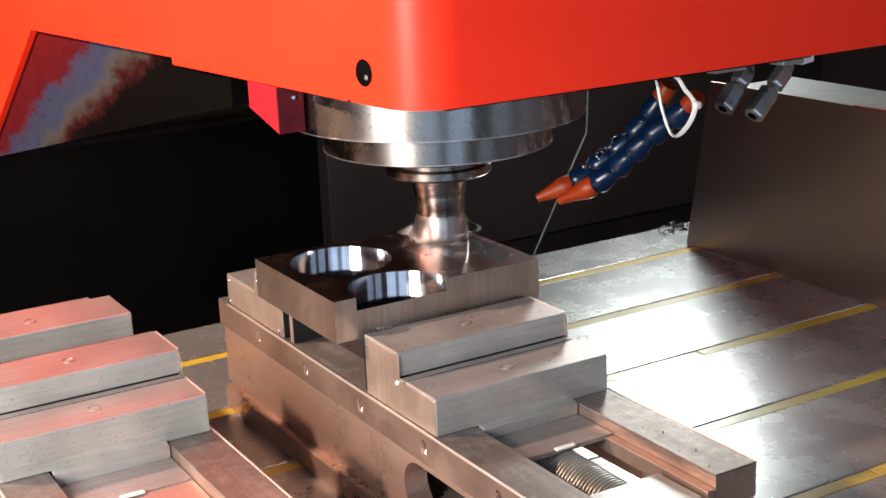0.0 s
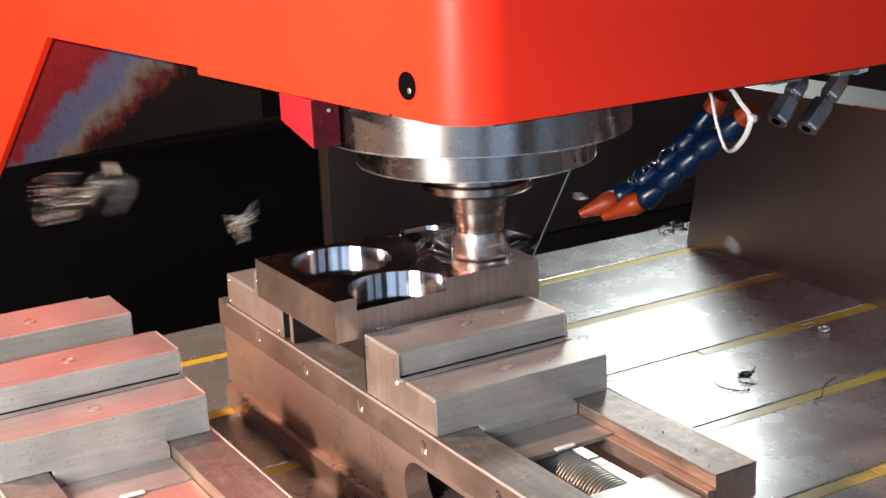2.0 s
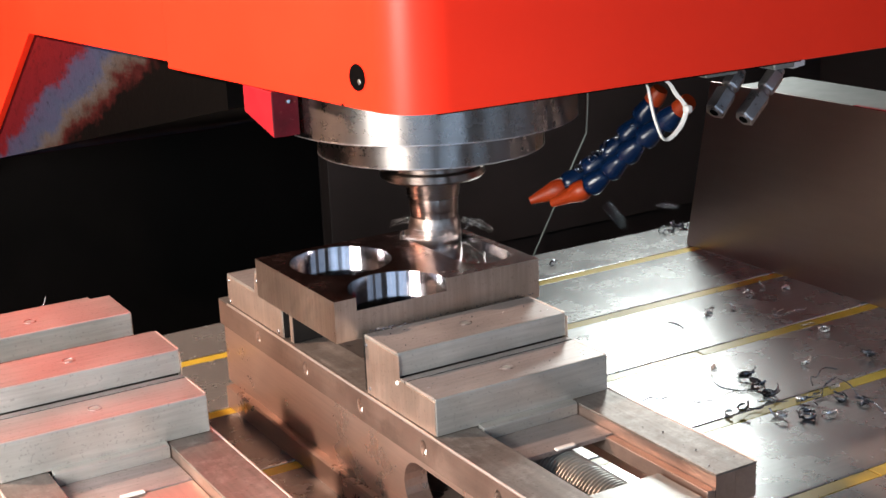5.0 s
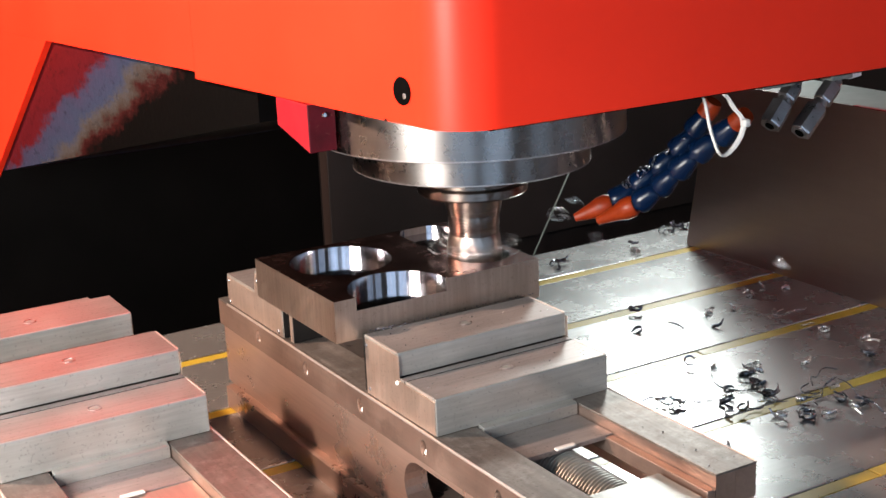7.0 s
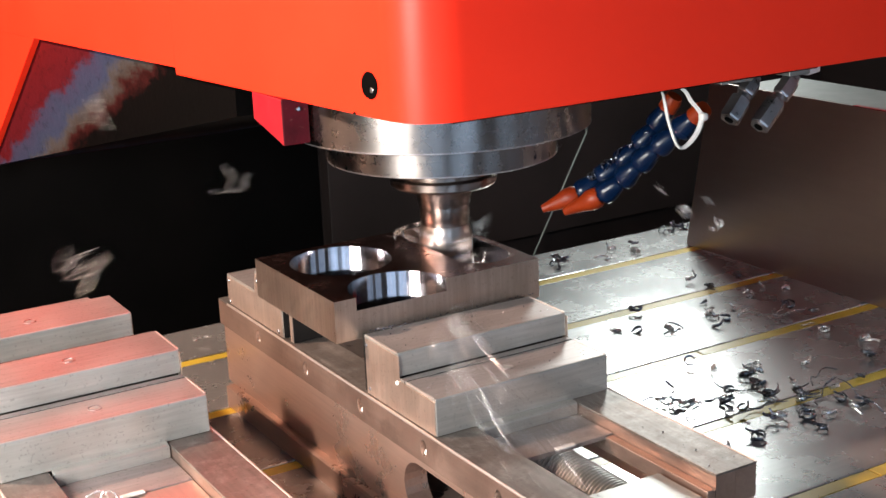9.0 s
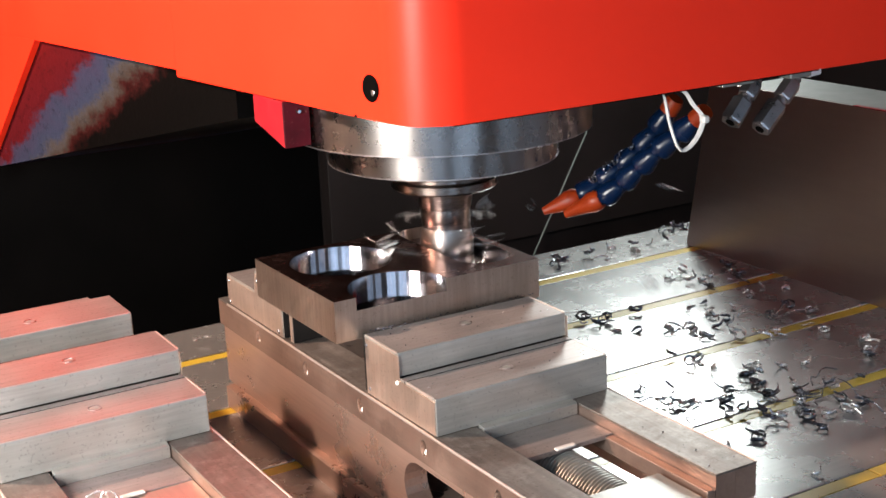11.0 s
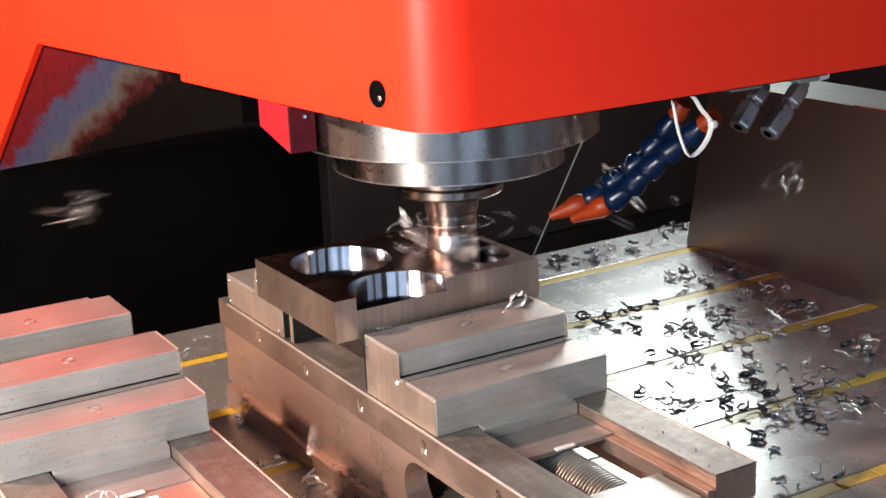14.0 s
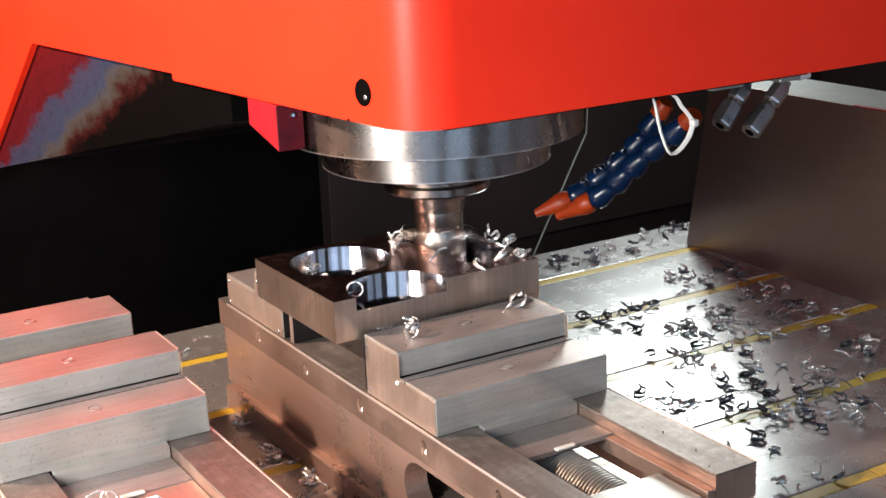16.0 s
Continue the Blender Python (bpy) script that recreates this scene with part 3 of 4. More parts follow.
# flat black disc painting the shaded bore in the hood's side, with its screw
m = Matrix.Translation((flare(-0.2655) - 0.0004, -0.2655, 0.2985)) @ Matrix.Rotation(radians(6.5), 4, "Z") @ Matrix.Rotation(radians(-90), 4, "Y")
part("side_bore", turned(lathe([(0.0, 0.0006), (0.0080, 0.0006), (0.0083, 0.0002)], 32), m), M_HOLESHADE, head, "flat black disc standing for the shade in a screw hole")
part("bore_screw", turned(lathe([(0.0, 0.0009), (0.0014, 0.0009), (0.0017, 0.0007)], 20), m @ Matrix.Translation((-0.0025, -0.0028, 0))), M_PLATED, head)
# black sliver standing for the shade in the lip's notch
part("seam_nick", box((flare(-0.2465) - 0.0006, -0.2485, 0.2789), (flare(-0.2465) + 0.004, -0.2460, 0.2803), 0.0005), M_HOLESHADE, head)
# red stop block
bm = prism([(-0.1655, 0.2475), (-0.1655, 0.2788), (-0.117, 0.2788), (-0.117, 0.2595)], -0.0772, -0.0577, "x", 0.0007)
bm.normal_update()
# the front takes the dimmer coat, its shade put into the colour
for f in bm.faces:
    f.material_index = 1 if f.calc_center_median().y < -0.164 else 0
part("stop_block", bm, [M_REDDARK, M_SCUFFSHADE], head, "red painted block, its scuffed front coloured darker for shade")
part("block_bolt", turned(lathe([(0, 0), (0.0018, 0), (0.0018, 0.001), (0.0012, 0.002), (0, 0.002)], 12), pose(-0.066, -0.1655, 0.2715, 90)), M_BRIGHT, head)
smooth(part("nose_ring", lathe([(0.0, 0.2786), (0.1065, 0.2786), (0.1065, 0.2455), (0.1055, 0.2443), (0.08, 0.2443)], 96, AXIS), M_GROUND, head, "brushed steel spindle flange"))
smooth(part("spindle_nose", lathe([(0.083, 0.2442), (0.0828, 0.2405), (0.0822, 0.24), (0.0822, 0.2245), (0.081, 0.2232), (0.045, 0.2232), (0.045, 0.228), (0.036, 0.228)], 96, AXIS), M_GROUND, head, "brushed steel spindle nose"))
for r, z in ((0.1064, 0.2449), (0.0821, 0.2237)):
    part("ring_rim", lathe([(r - 0.0009, z - 0.0005), (r + 0.0003, z), (r + 0.0003, z + 0.0007), (r - 0.0009, z + 0.0009)], 96, AXIS), M_PLATED, head)
tool = part("tool_holder", lathe([(0.034, 0.2275), (0.034, 0.2185), (0.0380, 0.2178), (0.0385, 0.2140), (0.035, 0.2122), (0.035, 0.2095), (0.0385, 0.2080), (0.0385, 0.2030), (0.037, 0.2015), (0.0225, 0.2012), (0.0208, 0.1995), (0.0188, 0.1865), (0.0178, 0.1858),
                                  (0.0181, 0.1778), (0.0176, 0.1765), (0.0176, 0.172), (0.0172, 0.1715)], 64), M_TOOL, head, "steel tool holder with grooved flange")
smooth(tool)


def cutter_body():
    """Milling cutter with four shallow flutes and seats."""
    bm = lathe([(0.0172, 0.1717), (0.0184, 0.1685), (0.0194, 0.163), (0.0197, 0.157), (0.0194, 0.1517), (0.0186, 0.1508), (0.010, 0.1512), (0.0, 0.1514)], 48)
    for v in bm.verts:
        rr, a = math.hypot(v.co.x, v.co.y), math.atan2(v.co.y, v.co.x)
        if rr > 0.012 and v.co.z < 0.168:
            t = (a / (math.pi / 2) + (v.co.z - 0.15) * 9) % 1.0
            k = 1.0 - 0.16 * max(0.0, 1 - abs(t - 0.35) / 0.16)
            v.co.x *= k
            v.co.y *= k
    return bm


cutter = smooth(part("cutter", cutter_body(), M_CUTTER, tool, "milling cutter with insert seats"), 45)
for i in range(4):
    a = math.pi / 2 * i
    bm = box((-0.0042, -0.001, 0.1506), (0.0042, 0.0012, 0.1592), 0.0005)
    part("insert", turned(bm, Matrix.Rotation(a, 4, "Z") @ Matrix.Translation((0.0152, 0.0025, 0))), M_BRIGHT, tool)
tool.location = (AXIS[0], AXIS[1], 0)


# coolant hoses: ball-jointed segments along a line
def segment():
    return lathe([(0.0, 0.0), (0.0046, 0.0), (0.0056, 0.001), (0.0066, 0.004), (0.0085, 0.0115), (0.0088, 0.0145), (0.0082, 0.0165), (0.005, 0.0175), (0.0044, 0.022), (0.0, 0.022)], 24)


def hose(points, nozzle_tip, label):
    """Blue segments from point to point, then an orange nozzle."""
    h = part("coolant_hose", turned(segment(), along(points[0], points[1])), M_BLUE, head, label)
    smooth(h)
    pts = [Vector(p) for p in points]
    length = sum((b - a).length for a, b in zip(pts, pts[1:]))
    n = max(2, round(length / 0.019))

    def at(d):
        for a, b in zip(pts, pts[1:]):
            if d <= (b - a).length:
                return a.lerp(b, d / (b - a).length)
            d -= (b - a).length
        return pts[-1] + (pts[-1] - pts[-2]).normalized() * d

    for i in range(1, n):
        a, b = at(length * i / n), at(length * (i + 1) / n)
        smooth(part("hose_segment", turned(segment(), along(a, b)), M_BLUE, h))
    a = at(length)
    L = (Vector(nozzle_tip) - a).length
    noz = lathe([(0.0, 0.0), (0.006, 0.0), (0.0076, 0.003), (0.0076, 0.009), (0.006, 0.014), (0.0032, L - 0.002), (0.0030, L), (0.0018, L), (0.0018, L - 0.004), (0, L - 0.004)], 24)
    smooth(part("nozzle", turned(noz, along(a, nozzle_tip)), M_ORANGE, h, "orange tapered nozzle"))
    collar = lathe([(0.0, -0.010), (0.0055, -0.010), (0.0066, -0.007), (0.0068, 0.001), (0.0, 0.001)], 20)
    smooth(part("hose_base", turned(collar, along(points[0], points[1])), M_ORANGE, h, "orange threaded base"))
    return h


hose([(0.1652, -0.294, 0.2540), (0.1632, -0.285, 0.2462), (0.1548, -0.275, 0.2363), (0.1496, -0.265, 0.2258), (0.1456, -0.252, 0.2135), (0.1416, -0.238, 0.2000), (0.1347, -0.229, 0.1920)], (0.1206, -0.205, 0.1779), "dark blue ball-jointed coolant hose")
rear_hose = hose([(0.1715, -0.258, 0.2545), (0.1680, -0.248, 0.2385), (0.1595, -0.236, 0.2222), (0.1502, -0.224, 0.2082), (0.1410, -0.213, 0.1972), (0.1318, -0.206, 0.1892)], (0.1115, -0.190, 0.1785), "dark blue ball-jointed coolant hose")


def strap():
    """A zip tie looped round the hoses."""
    key = [Vector((x, y, z)) for x, y, z in ((0.1325, -0.300, 0.2735), (0.132, -0.307, 0.255), (0.139, -0.309, 0.2388), (0.1515, -0.309, 0.2445), (0.159, -0.307, 0.2567), (0.1535, -0.303, 0.267), (0.1485, -0.299, 0.2755), (0.14, -0.285, 0.2765))]
    pts = []
    for i in range(len(key)):
        a, b, c, d = (key[(i + k - 1) % len(key)] for k in range(4))
        for u in (0, 0.25, 0.5, 0.75):
            pts.append(0.5 * (2 * b + (c - a) * u + (2 * a - 5 * b + 4 * c - d) * u * u + (3 * b - a - 3 * c + d) * u ** 3))
    bm = bmesh.new()
    o, rings = Vector((0.145, -0.30, 0.258)), []
    for c in pts:
        side = Vector((0.3, -0.9, -0.1)).normalized() * 0.0010
        out = (c - o).normalized() * 0.0008
        rings.append([bm.verts.new(c + side + out), bm.verts.new(c - side + out), bm.verts.new(c - side - out), bm.verts.new(c + side - out)])
    for p, q in zip(rings, rings[1:] + rings[:1]):
        for k in range(4):
            bm.faces.new((p[k], p[(k + 1) % 4], q[(k + 1) % 4], q[k]))
    add_box(bm, (0.1570, -0.311, 0.2542), (0.1618, -0.3055, 0.2592), 0.0012)
    return bm


part("zip_tie", strap(), M_NYLON, head, "white nylon zip tie")


def hex_fitting(top, tip):
    """A plated hose fitting: two hex nuts on a stem."""
    L = (Vector(tip) - Vector(top)).length
    stem = part("pipe_fitting", turned(lathe([(0, 0), (0.0047, 0), (0.0047, L * 0.98), (0, L * 0.98)], 20), along(top, tip)), M_PLATED, head, "plated hexagonal pipe fitting")
    smooth(stem)
    for a, b, r in ((0.08, 0.40, 0.0070), (0.5, 0.97, 0.0078)):
        nut = lathe([(0, a * L), (r * 0.9, a * L), (r, a * L + 0.0012), (r, b * L - 0.0012), (r * 0.9, b * L), (0, b * L)], 6)
        part("hex_nut", turned(nut, along(top, tip)), M_PLATED, stem)
    # dark disc painting the shade within the open pipe end
    part("pipe_bore", turned(lathe([(0, 0.985 * L), (0.0034, 0.985 * L), (0.0036, 0.975 * L)], 18), along(top, tip)), M_HOLESHADE, stem)


hex_fitting((0.2402, -0.27, 0.2691), (0.2106, -0.276, 0.2425))
hex_fitting((0.2783, -0.27, 0.2656), (0.2382, -0.276, 0.2337))
part("pipe_block", box((0.196, -0.285, 0.270), (0.225, -0.265, 0.2764), 0.001), M_SCREW, head)
part("pipe_block", box((0.262, -0.282, 0.268), (0.282, -0.262, 0.2764), 0.001), M_SCREW, head)
part("lamp_bracket", prism([(0.300, 0.2625), (0.312, 0.264), (0.312, 0.2764), (0.300, 0.2764)], -0.262, -0.256, "y", 0.0004), M_WHITE, head, "white bracket")


# ---- chips ----
def ribbon(points, width, thick, up=Vector((0, 0, 1)), curl=0.0):
    """A thin strip of metal along a line of points."""
    bm = bmesh.new()
    rings, n = [], len(points)
    for i, p in enumerate(points):
        d = (points[min(i + 1, n - 1)] - points[max(i - 1, 0)]).normalized()
        side = d.cross(up)
        side = (side if side.length > 1e-4 else Vector((1, 0, 0))).normalized()
        nor = side.cross(d).normalized()
        taper = 0.35 + 0.65 * math.sin(math.pi * (0.12 + 0.76 * i / (n - 1)))
        a = nor * (width / 2 * taper)
        b = side * (thick / 2)
        c = side * (curl * width)
        rings.append([bm.verts.new(p + a + b + c), bm.verts.new(p + b), bm.verts.new(p - a + b + c), bm.verts.new(p - a - b + c), bm.verts.new(p - b), bm.verts.new(p + a - b + c)])
    for p, q in zip(rings, rings[1:]):
        for k in range(6):
            bm.faces.new((p[k], p[(k + 1) % 6], q[(k + 1) % 6], q[k]))
    bm.faces.new(rings[0][::-1])
    bm.faces.new(rings[-1])
    return bm


def hook(rng):
    """A short C or 6 of swarf with a straight tail."""
    r, turns, n = rng.uniform(0.0022, 0.0044), rng.uniform(0.4, 0.85), 14
    pts = []
    for k in range(n):
        a = 2 * math.pi * turns * k / (n - 1)
        rr = r * (1 + 0.3 * k / n)
        pts.append(Vector((rr * math.cos(a), rr * math.sin(a), 0.0025 * (k / n) * rng.uniform(0.6, 1))))
    d = (pts[-1] - pts[-2]).normalized()
    tail = rng.uniform(0.002, 0.008)
    pts += [pts[-1] + d * tail * q + Vector((0, 0, 0.0008 * q)) for q in (0.35, 0.7, 1.0)]
    return ribbon(pts, rng.uniform(0.0019, 0.0033), 0.0005, curl=rng.uniform(0.1, 0.25))


def string(rng, length, width=(0.0010, 0.0019)):
    """A wavy string of swarf that wanders as it lies."""
    n = 12 + round(length / 0.0022)
    p, heading, pts = Vector((0, 0, 0)), rng.uniform(0, 6.28), []
    bend, phase, wave, swing = rng.uniform(-25, 25), rng.uniform(0, 6.28), rng.uniform(0.012, 0.026), rng.uniform(110, 210)
    for k in range(n):
        d = length / n
        if k % 7 == 6:
            bend, phase = rng.uniform(-60, 60), phase + rng.uniform(-1.2, 1.2)
        heading += d * (bend + swing * math.sin(k * d / wave * 6.28 + phase))
        p = p + Vector((math.cos(heading), math.sin(heading), 0.3 * math.sin(k * d / wave * 4.1 + phase))) * d
        pts.append(p.copy())
    mid = sum(pts, Vector()) / n
    return ribbon([q - mid for q in pts], rng.uniform(*width), 0.00035, curl=0.12)


def joined(pieces, rng, spread):
    """Several curls caught in one another as one bmesh."""
    out = bmesh.new()
    for k, piece in enumerate(pieces):
        if k:
            turned(piece, Matrix.LocRotScale([rng.uniform(-spread, spread) for _ in range(2)] + [rng.uniform(0, 0.3 * spread)], Euler((rng.gauss(0, 0.5), rng.gauss(0, 0.5), rng.uniform(-3, 3))), None))
        tmp = bpy.data.meshes.new("tmp")
        piece.to_mesh(tmp)
        piece.free()
        out.from_mesh(tmp)
        bpy.data.meshes.remove(tmp)
    return out


def swarf(bm, material):
    bmesh.ops.recalc_face_normals(bm, faces=bm.faces)
    me = bpy.data.meshes.new("steel_chip")
    bm.to_mesh(me)
    bm.free()
    for p in me.polygons:
        p.use_smooth = True
    me.materials.append(material)
    return me


LONG = (2, 7, 13, 17)
SHORT = [i for i in range(20) if i not in LONG]


def chip_mesh(i, rng):
    """Hooks, wavy strings and small tangles of steel swarf."""
    kind = i % 5
    if i in LONG:
        bm = string(rng, rng.uniform(0.035, 0.06))
    elif kind < 2:
        bm = hook(rng)
    elif kind == 2:
        bm = string(rng, rng.uniform(0.012, 0.022))
    else:
        bm = joined([hook(rng) for _ in range(2 + kind // 4)], rng, 0.005)
    return swarf(bm, M_CHIPDARK if i % 3 else M_CHIP)


def strand_mesh(i, rng):
    """Long bright ribbons flung through the air, some of them two or three together."""
    pieces = [string(rng, rng.uniform(0.022, 0.05), (0.0005, 0.0012)) for _ in range(2 + i % 3)]
    return swarf(joined(pieces, rng, 0.009), M_CHIP)


def curl_mesh(i, rng):
    """A thin bow of swarf bent round the cutter, with curled ends."""
    R, span, n = 0.022 + 0.005 * (i % 6), radians(rng.uniform(16, 40)), 24
    ph, amp = rng.uniform(0, 6.28), rng.uniform(0.0006, 0.002)
    pts = []
    for k in range(n):
        a = span * (k / (n - 1) - 0.5)
        rr = R + amp * math.sin(k * 0.55 + ph)
        pts.append(Vector((rr * math.cos(a) - R, rr * math.sin(a), 0.0045 * (k / n - 0.5) * math.cos(ph) + amp * math.cos(k * 0.43 + ph))))
    return swarf(ribbon(pts, rng.uniform(0.0003, 0.0006), 0.00025, curl=0.15), M_CHIP)


rng = random.Random(7)
CHIPS = [chip_mesh(i, rng) for i in range(20)]
STRANDS = [strand_mesh(i, rng) for i in range(9)]
CURLS = [curl_mesh(i, rng) for i in range(12)]
FLIGHTS = []
TURNS = [(0.0, 0.0), (1.947, -0.0539), (4.587, 0.0206), (7.282, -0.0541), (9.98, 0.0208), (12.647, -0.0537), (15.33, 0.0213), (16.0, 0.0026)]


def feed(t):
    """The head's offset along y and z at t seconds: it ramps to and fro and sinks slowly."""
    for (a, ya), (b, yb) in zip(TURNS, TURNS[1:]):
        if t <= b:
            break
    return ya + (yb - ya) * (t - a) / (b - a), -0.000762 * t


def random_turn():
    return Euler([rng.uniform(-math.pi, math.pi) for _ in range(3)]).to_quaternion()


def new_chip(label):
    ob = new("steel_chip", rng.choice(CHIPS))
    return tagged(ob, label, "metal chip", "steel chips")


def resting(ob, x, y, z, flat=0.5):
    """A pose in which the chip lies on a surface of height z."""
    q = Euler((rng.gauss(0, flat), rng.gauss(0, flat), rng.uniform(-math.pi, math.pi))).to_quaternion()
    low = min((q @ v.co).z for v in ob.data.vertices)
    return Matrix.LocRotScale((x, y, z - low), q, None)


def stock(t):
    """A place inside the solid block, where the chip has not been cut yet."""
    return Vector((AXIS[0] + rng.uniform(-0.01, 0.01), AXIS[1] + feed(t)[0] + rng.uniform(-0.01, 0.01), 0.1262))


def throw(ob, goal, t, dur, peak):
    """The chip is cut off at t, flies in an arc and comes to rest at the pose goal."""
    y, z = feed(t)
    inside = stock(t)
    end = goal.translation
    way = Vector((end.x - AXIS[0], end.y - AXIS[1] - y, 0)).normalized()
    start = Vector((AXIS[0], AXIS[1] + y, WZ1 + z + 0.006)) + way * 0.021
    start.z = WZ1 + 0.004
    q1 = goal.to_quaternion()
    q0 = random_turn()
    hid = Matrix.LocRotScale(inside, q0, None)
    rows = [(0.0, hid), (max(t - 0.034, 0.01), hid)]
    n = 6
    for k in range(n + 1):
        u = k / n
        p = start.lerp(end, u)
        p.z = start.z + (end.z - start.z) * u * u + 4 * peak * u * (1 - u)
        rows.append((t + dur * u, Matrix.LocRotScale(p, q0.slerp(q1, u), None)))
    rows.append((max(16.6, t + dur + 0.1), goal))
    FLIGHTS.append((ob, rows))


# places where they come down: middle, spread, number, first and last time
HEAPS = [
    (0.285, -0.262, 0.040, 0.036, 36, 1.8, 3.4), (0.265, -0.295, 0.045, 0.024, 24, 3.4, 15.0), (0.267, -0.215, 0.030, 0.022, 18, 5.0, 14.5), (0.355, -0.259, 0.025, 0.016, 10, 5.0, 13.0),
    (0.411, 0.145, 0.045, 0.018, 36, 4.6, 14.0), (0.439, 0.033, 0.022, 0.020, 22, 8.6, 14.5), (0.491, 0.015, 0.014, 0.014, 10, 9.5, 15.0), (0.329, -0.086, 0.024, 0.020, 20, 4.8, 14.5),
    (0.403, -0.096, 0.022, 0.018, 13, 7.6, 15.0), (0.474, -0.082, 0.020, 0.030, 14, 6.6, 15.4), (0.422, -0.222, 0.014, 0.014, 13, 3.4, 13.0), (0.365, -0.035, 0.05, 0.035, 11, 8.0, 15.0),
    (0.285, -0.025, 0.016, 0.012, 9, 9.6, 12.0), (0.293, -0.143, 0.016, 0.014, 8, 9.0, 14.0), (0.204, -0.205, 0.012, 0.014, 8, 6.0, 12.0), (0.345, -0.17, 0.040, 0.030, 11, 8.6, 15.5),
    (0.215, -0.380, 0.03, 0.010, 7, 5.0, 14.0), (-0.088, -0.125, 0.007, 0.014, 13, 12.6, 15.0), (-0.081, -0.185, 0.005, 0.012, 8, 12.8, 15.4), (-0.077, -0.055, 0.004, 0.010, 3, 12.8, 14.8),
    (-0.024, 0.140, 0.020, 0.022, 6, 6.0, 12.5), (-0.245, -0.305, 0.016, 0.01, 3, 6.7, 12.0), (-0.26, -0.29, 0.01, 0.006, 1, 6.2, 9.0)]
for cx, cy, sx, sy, n, t0, t1 in HEAPS:
    for _ in range(round(0.62 * n)):
        x, y = rng.gauss(cx, sx), rng.gauss(cy, sy)
        if cx > 0:
            x = min(max(x, 0.085), 0.508 if y < 0.125 else 0.56)
        elif cx > -0.2:
            x = min(x, -0.079) if cy < 0.0 else x
        y = min(y, 0.183)
        ob = new_chip("curled dark steel chip lying on the machine table" if cx > 0 else "curled bright steel chip lying on the machine table")
        ob.data = CHIPS[rng.choice(SHORT if rng.random() < (0.94 if t1 > 4.0 else 0.6) else LONG)]
        if cx < 0:
            ob.data = CHIPS[rng.choice((0, 3, 6, 12, 15, 18))]
        if cx < -0.2:
            ob.data = CHIPS[rng.choice((3, 9, 15))]
        z = 0.0 if cx > -0.2 else 0.079
        throw(ob, resting(ob, x, y, z + rng.choice((0, 0, 0, 0.003)), 0.28), rng.uniform(t0, t1) - 0.4, rng.uniform(0.3, 0.5), rng.uniform(0.01, 0.06))
# two small heaps that lie there from the start
for x, y in ((0.528, 0.169), (0.535, 0.166), (0.556, 0.176), (0.56, 0.18), (0.552, 0.184), (0.558, 0.172), (0.532, 0.175)):
    ob = new_chip("dark steel chip in the corner of the machine table")
    ob.data = CHIPS[rng.choice((1, 5, 10, 11, 14, 16))]
    ob.matrix_world = resting(ob, x, y, 0.0, 1.0)
# on the jaws, on the block and in its pockets
for x, y, z, t in ((0.0397, -0.2513 - 0.008, 0.1274, 11.7), (0.044, -0.262, 0.1274, 11.9), (-0.0405, -0.2683, 0.1274, 15.1), (-0.037, -0.265, 0.1274, 15.2), (-0.043, -0.271, 0.1274, 15.0),
                   (0.0135, -0.155, WZ1, 14.9), (0.010, -0.165, WZ1, 15.1), (0.018, -0.15, WZ1, 15.2), (0.005, -0.171, WZ1, 15.0), (0.02, -0.2, WZ1, 15.2), (0.066, -0.235, WZ1, 14.6), (0.072, -0.226, WZ1, 14.8),
                   (0.0733, -0.21, WZ1, 15.1), (0.05, -0.236, WZ1, 14.2), (0.03, -0.237, WZ1, 15.2), (-0.06, -0.165, FLOOR, 15.2), (-0.055, -0.172, FLOOR, 15.3), (-0.05, -0.15, FLOOR, 15.3), (-0.035, -0.185, FLOOR, 15.1),
                   (-0.055, -0.22, FLOOR, 15.4), (0.0728, -0.19, WZ1, 14.9)):
    ob = new_chip("bright curled steel chip resting on the clamped work")
    ob.data = CHIPS[rng.choice((0, 3, 6, 12, 15, 18))]
    throw(ob, resting(ob, x, y, z, 0.8), t, 0.25, 0.03)
# thrown off behind and beside the table into the tray
for i in range(7):
    t = 0.05 + 15.8 * i / 7 + rng.uniform(-0.08, 0.08)
    a = rng.uniform(115, 195) if i % 3 else rng.uniform(20, 75)
    d = rng.uniform(0.35, 0.75)
    x, y = AXIS[0] + d * math.cos(radians(a)), AXIS[1] + d * math.sin(radians(a)) + 0.15
    ob = new_chip("bright steel chip flung off by the cutter")
    ob.data = rng.choice(STRANDS) if i % 3 else CHIPS[rng.choice(SHORT)]
    if i % 3 == 0:
        goal = resting(ob, min(x, 0.50), min(y, 0.17), 0.0, 0.25)
        if goal.translation.x < 0.1:
            goal.translation.x = 0.3
    else:
        y = max(y, 0.26) if a < 165 else y
        goal = resting(ob, max(x, -0.7), min(y, 0.38), -0.6 if y > 0.2 else 0.0, 0.8)
        if y <= 0.2:
            goal.translation.x = -0.52 - rng.uniform(0, 0.1)
    throw(ob, goal, max(0.05, t), rng.uniform(0.7, 1.1) if i % 3 else rng.uniform(0.4, 0.6), rng.uniform(0.05, 0.2) if i % 3 else rng.uniform(0.02, 0.08))


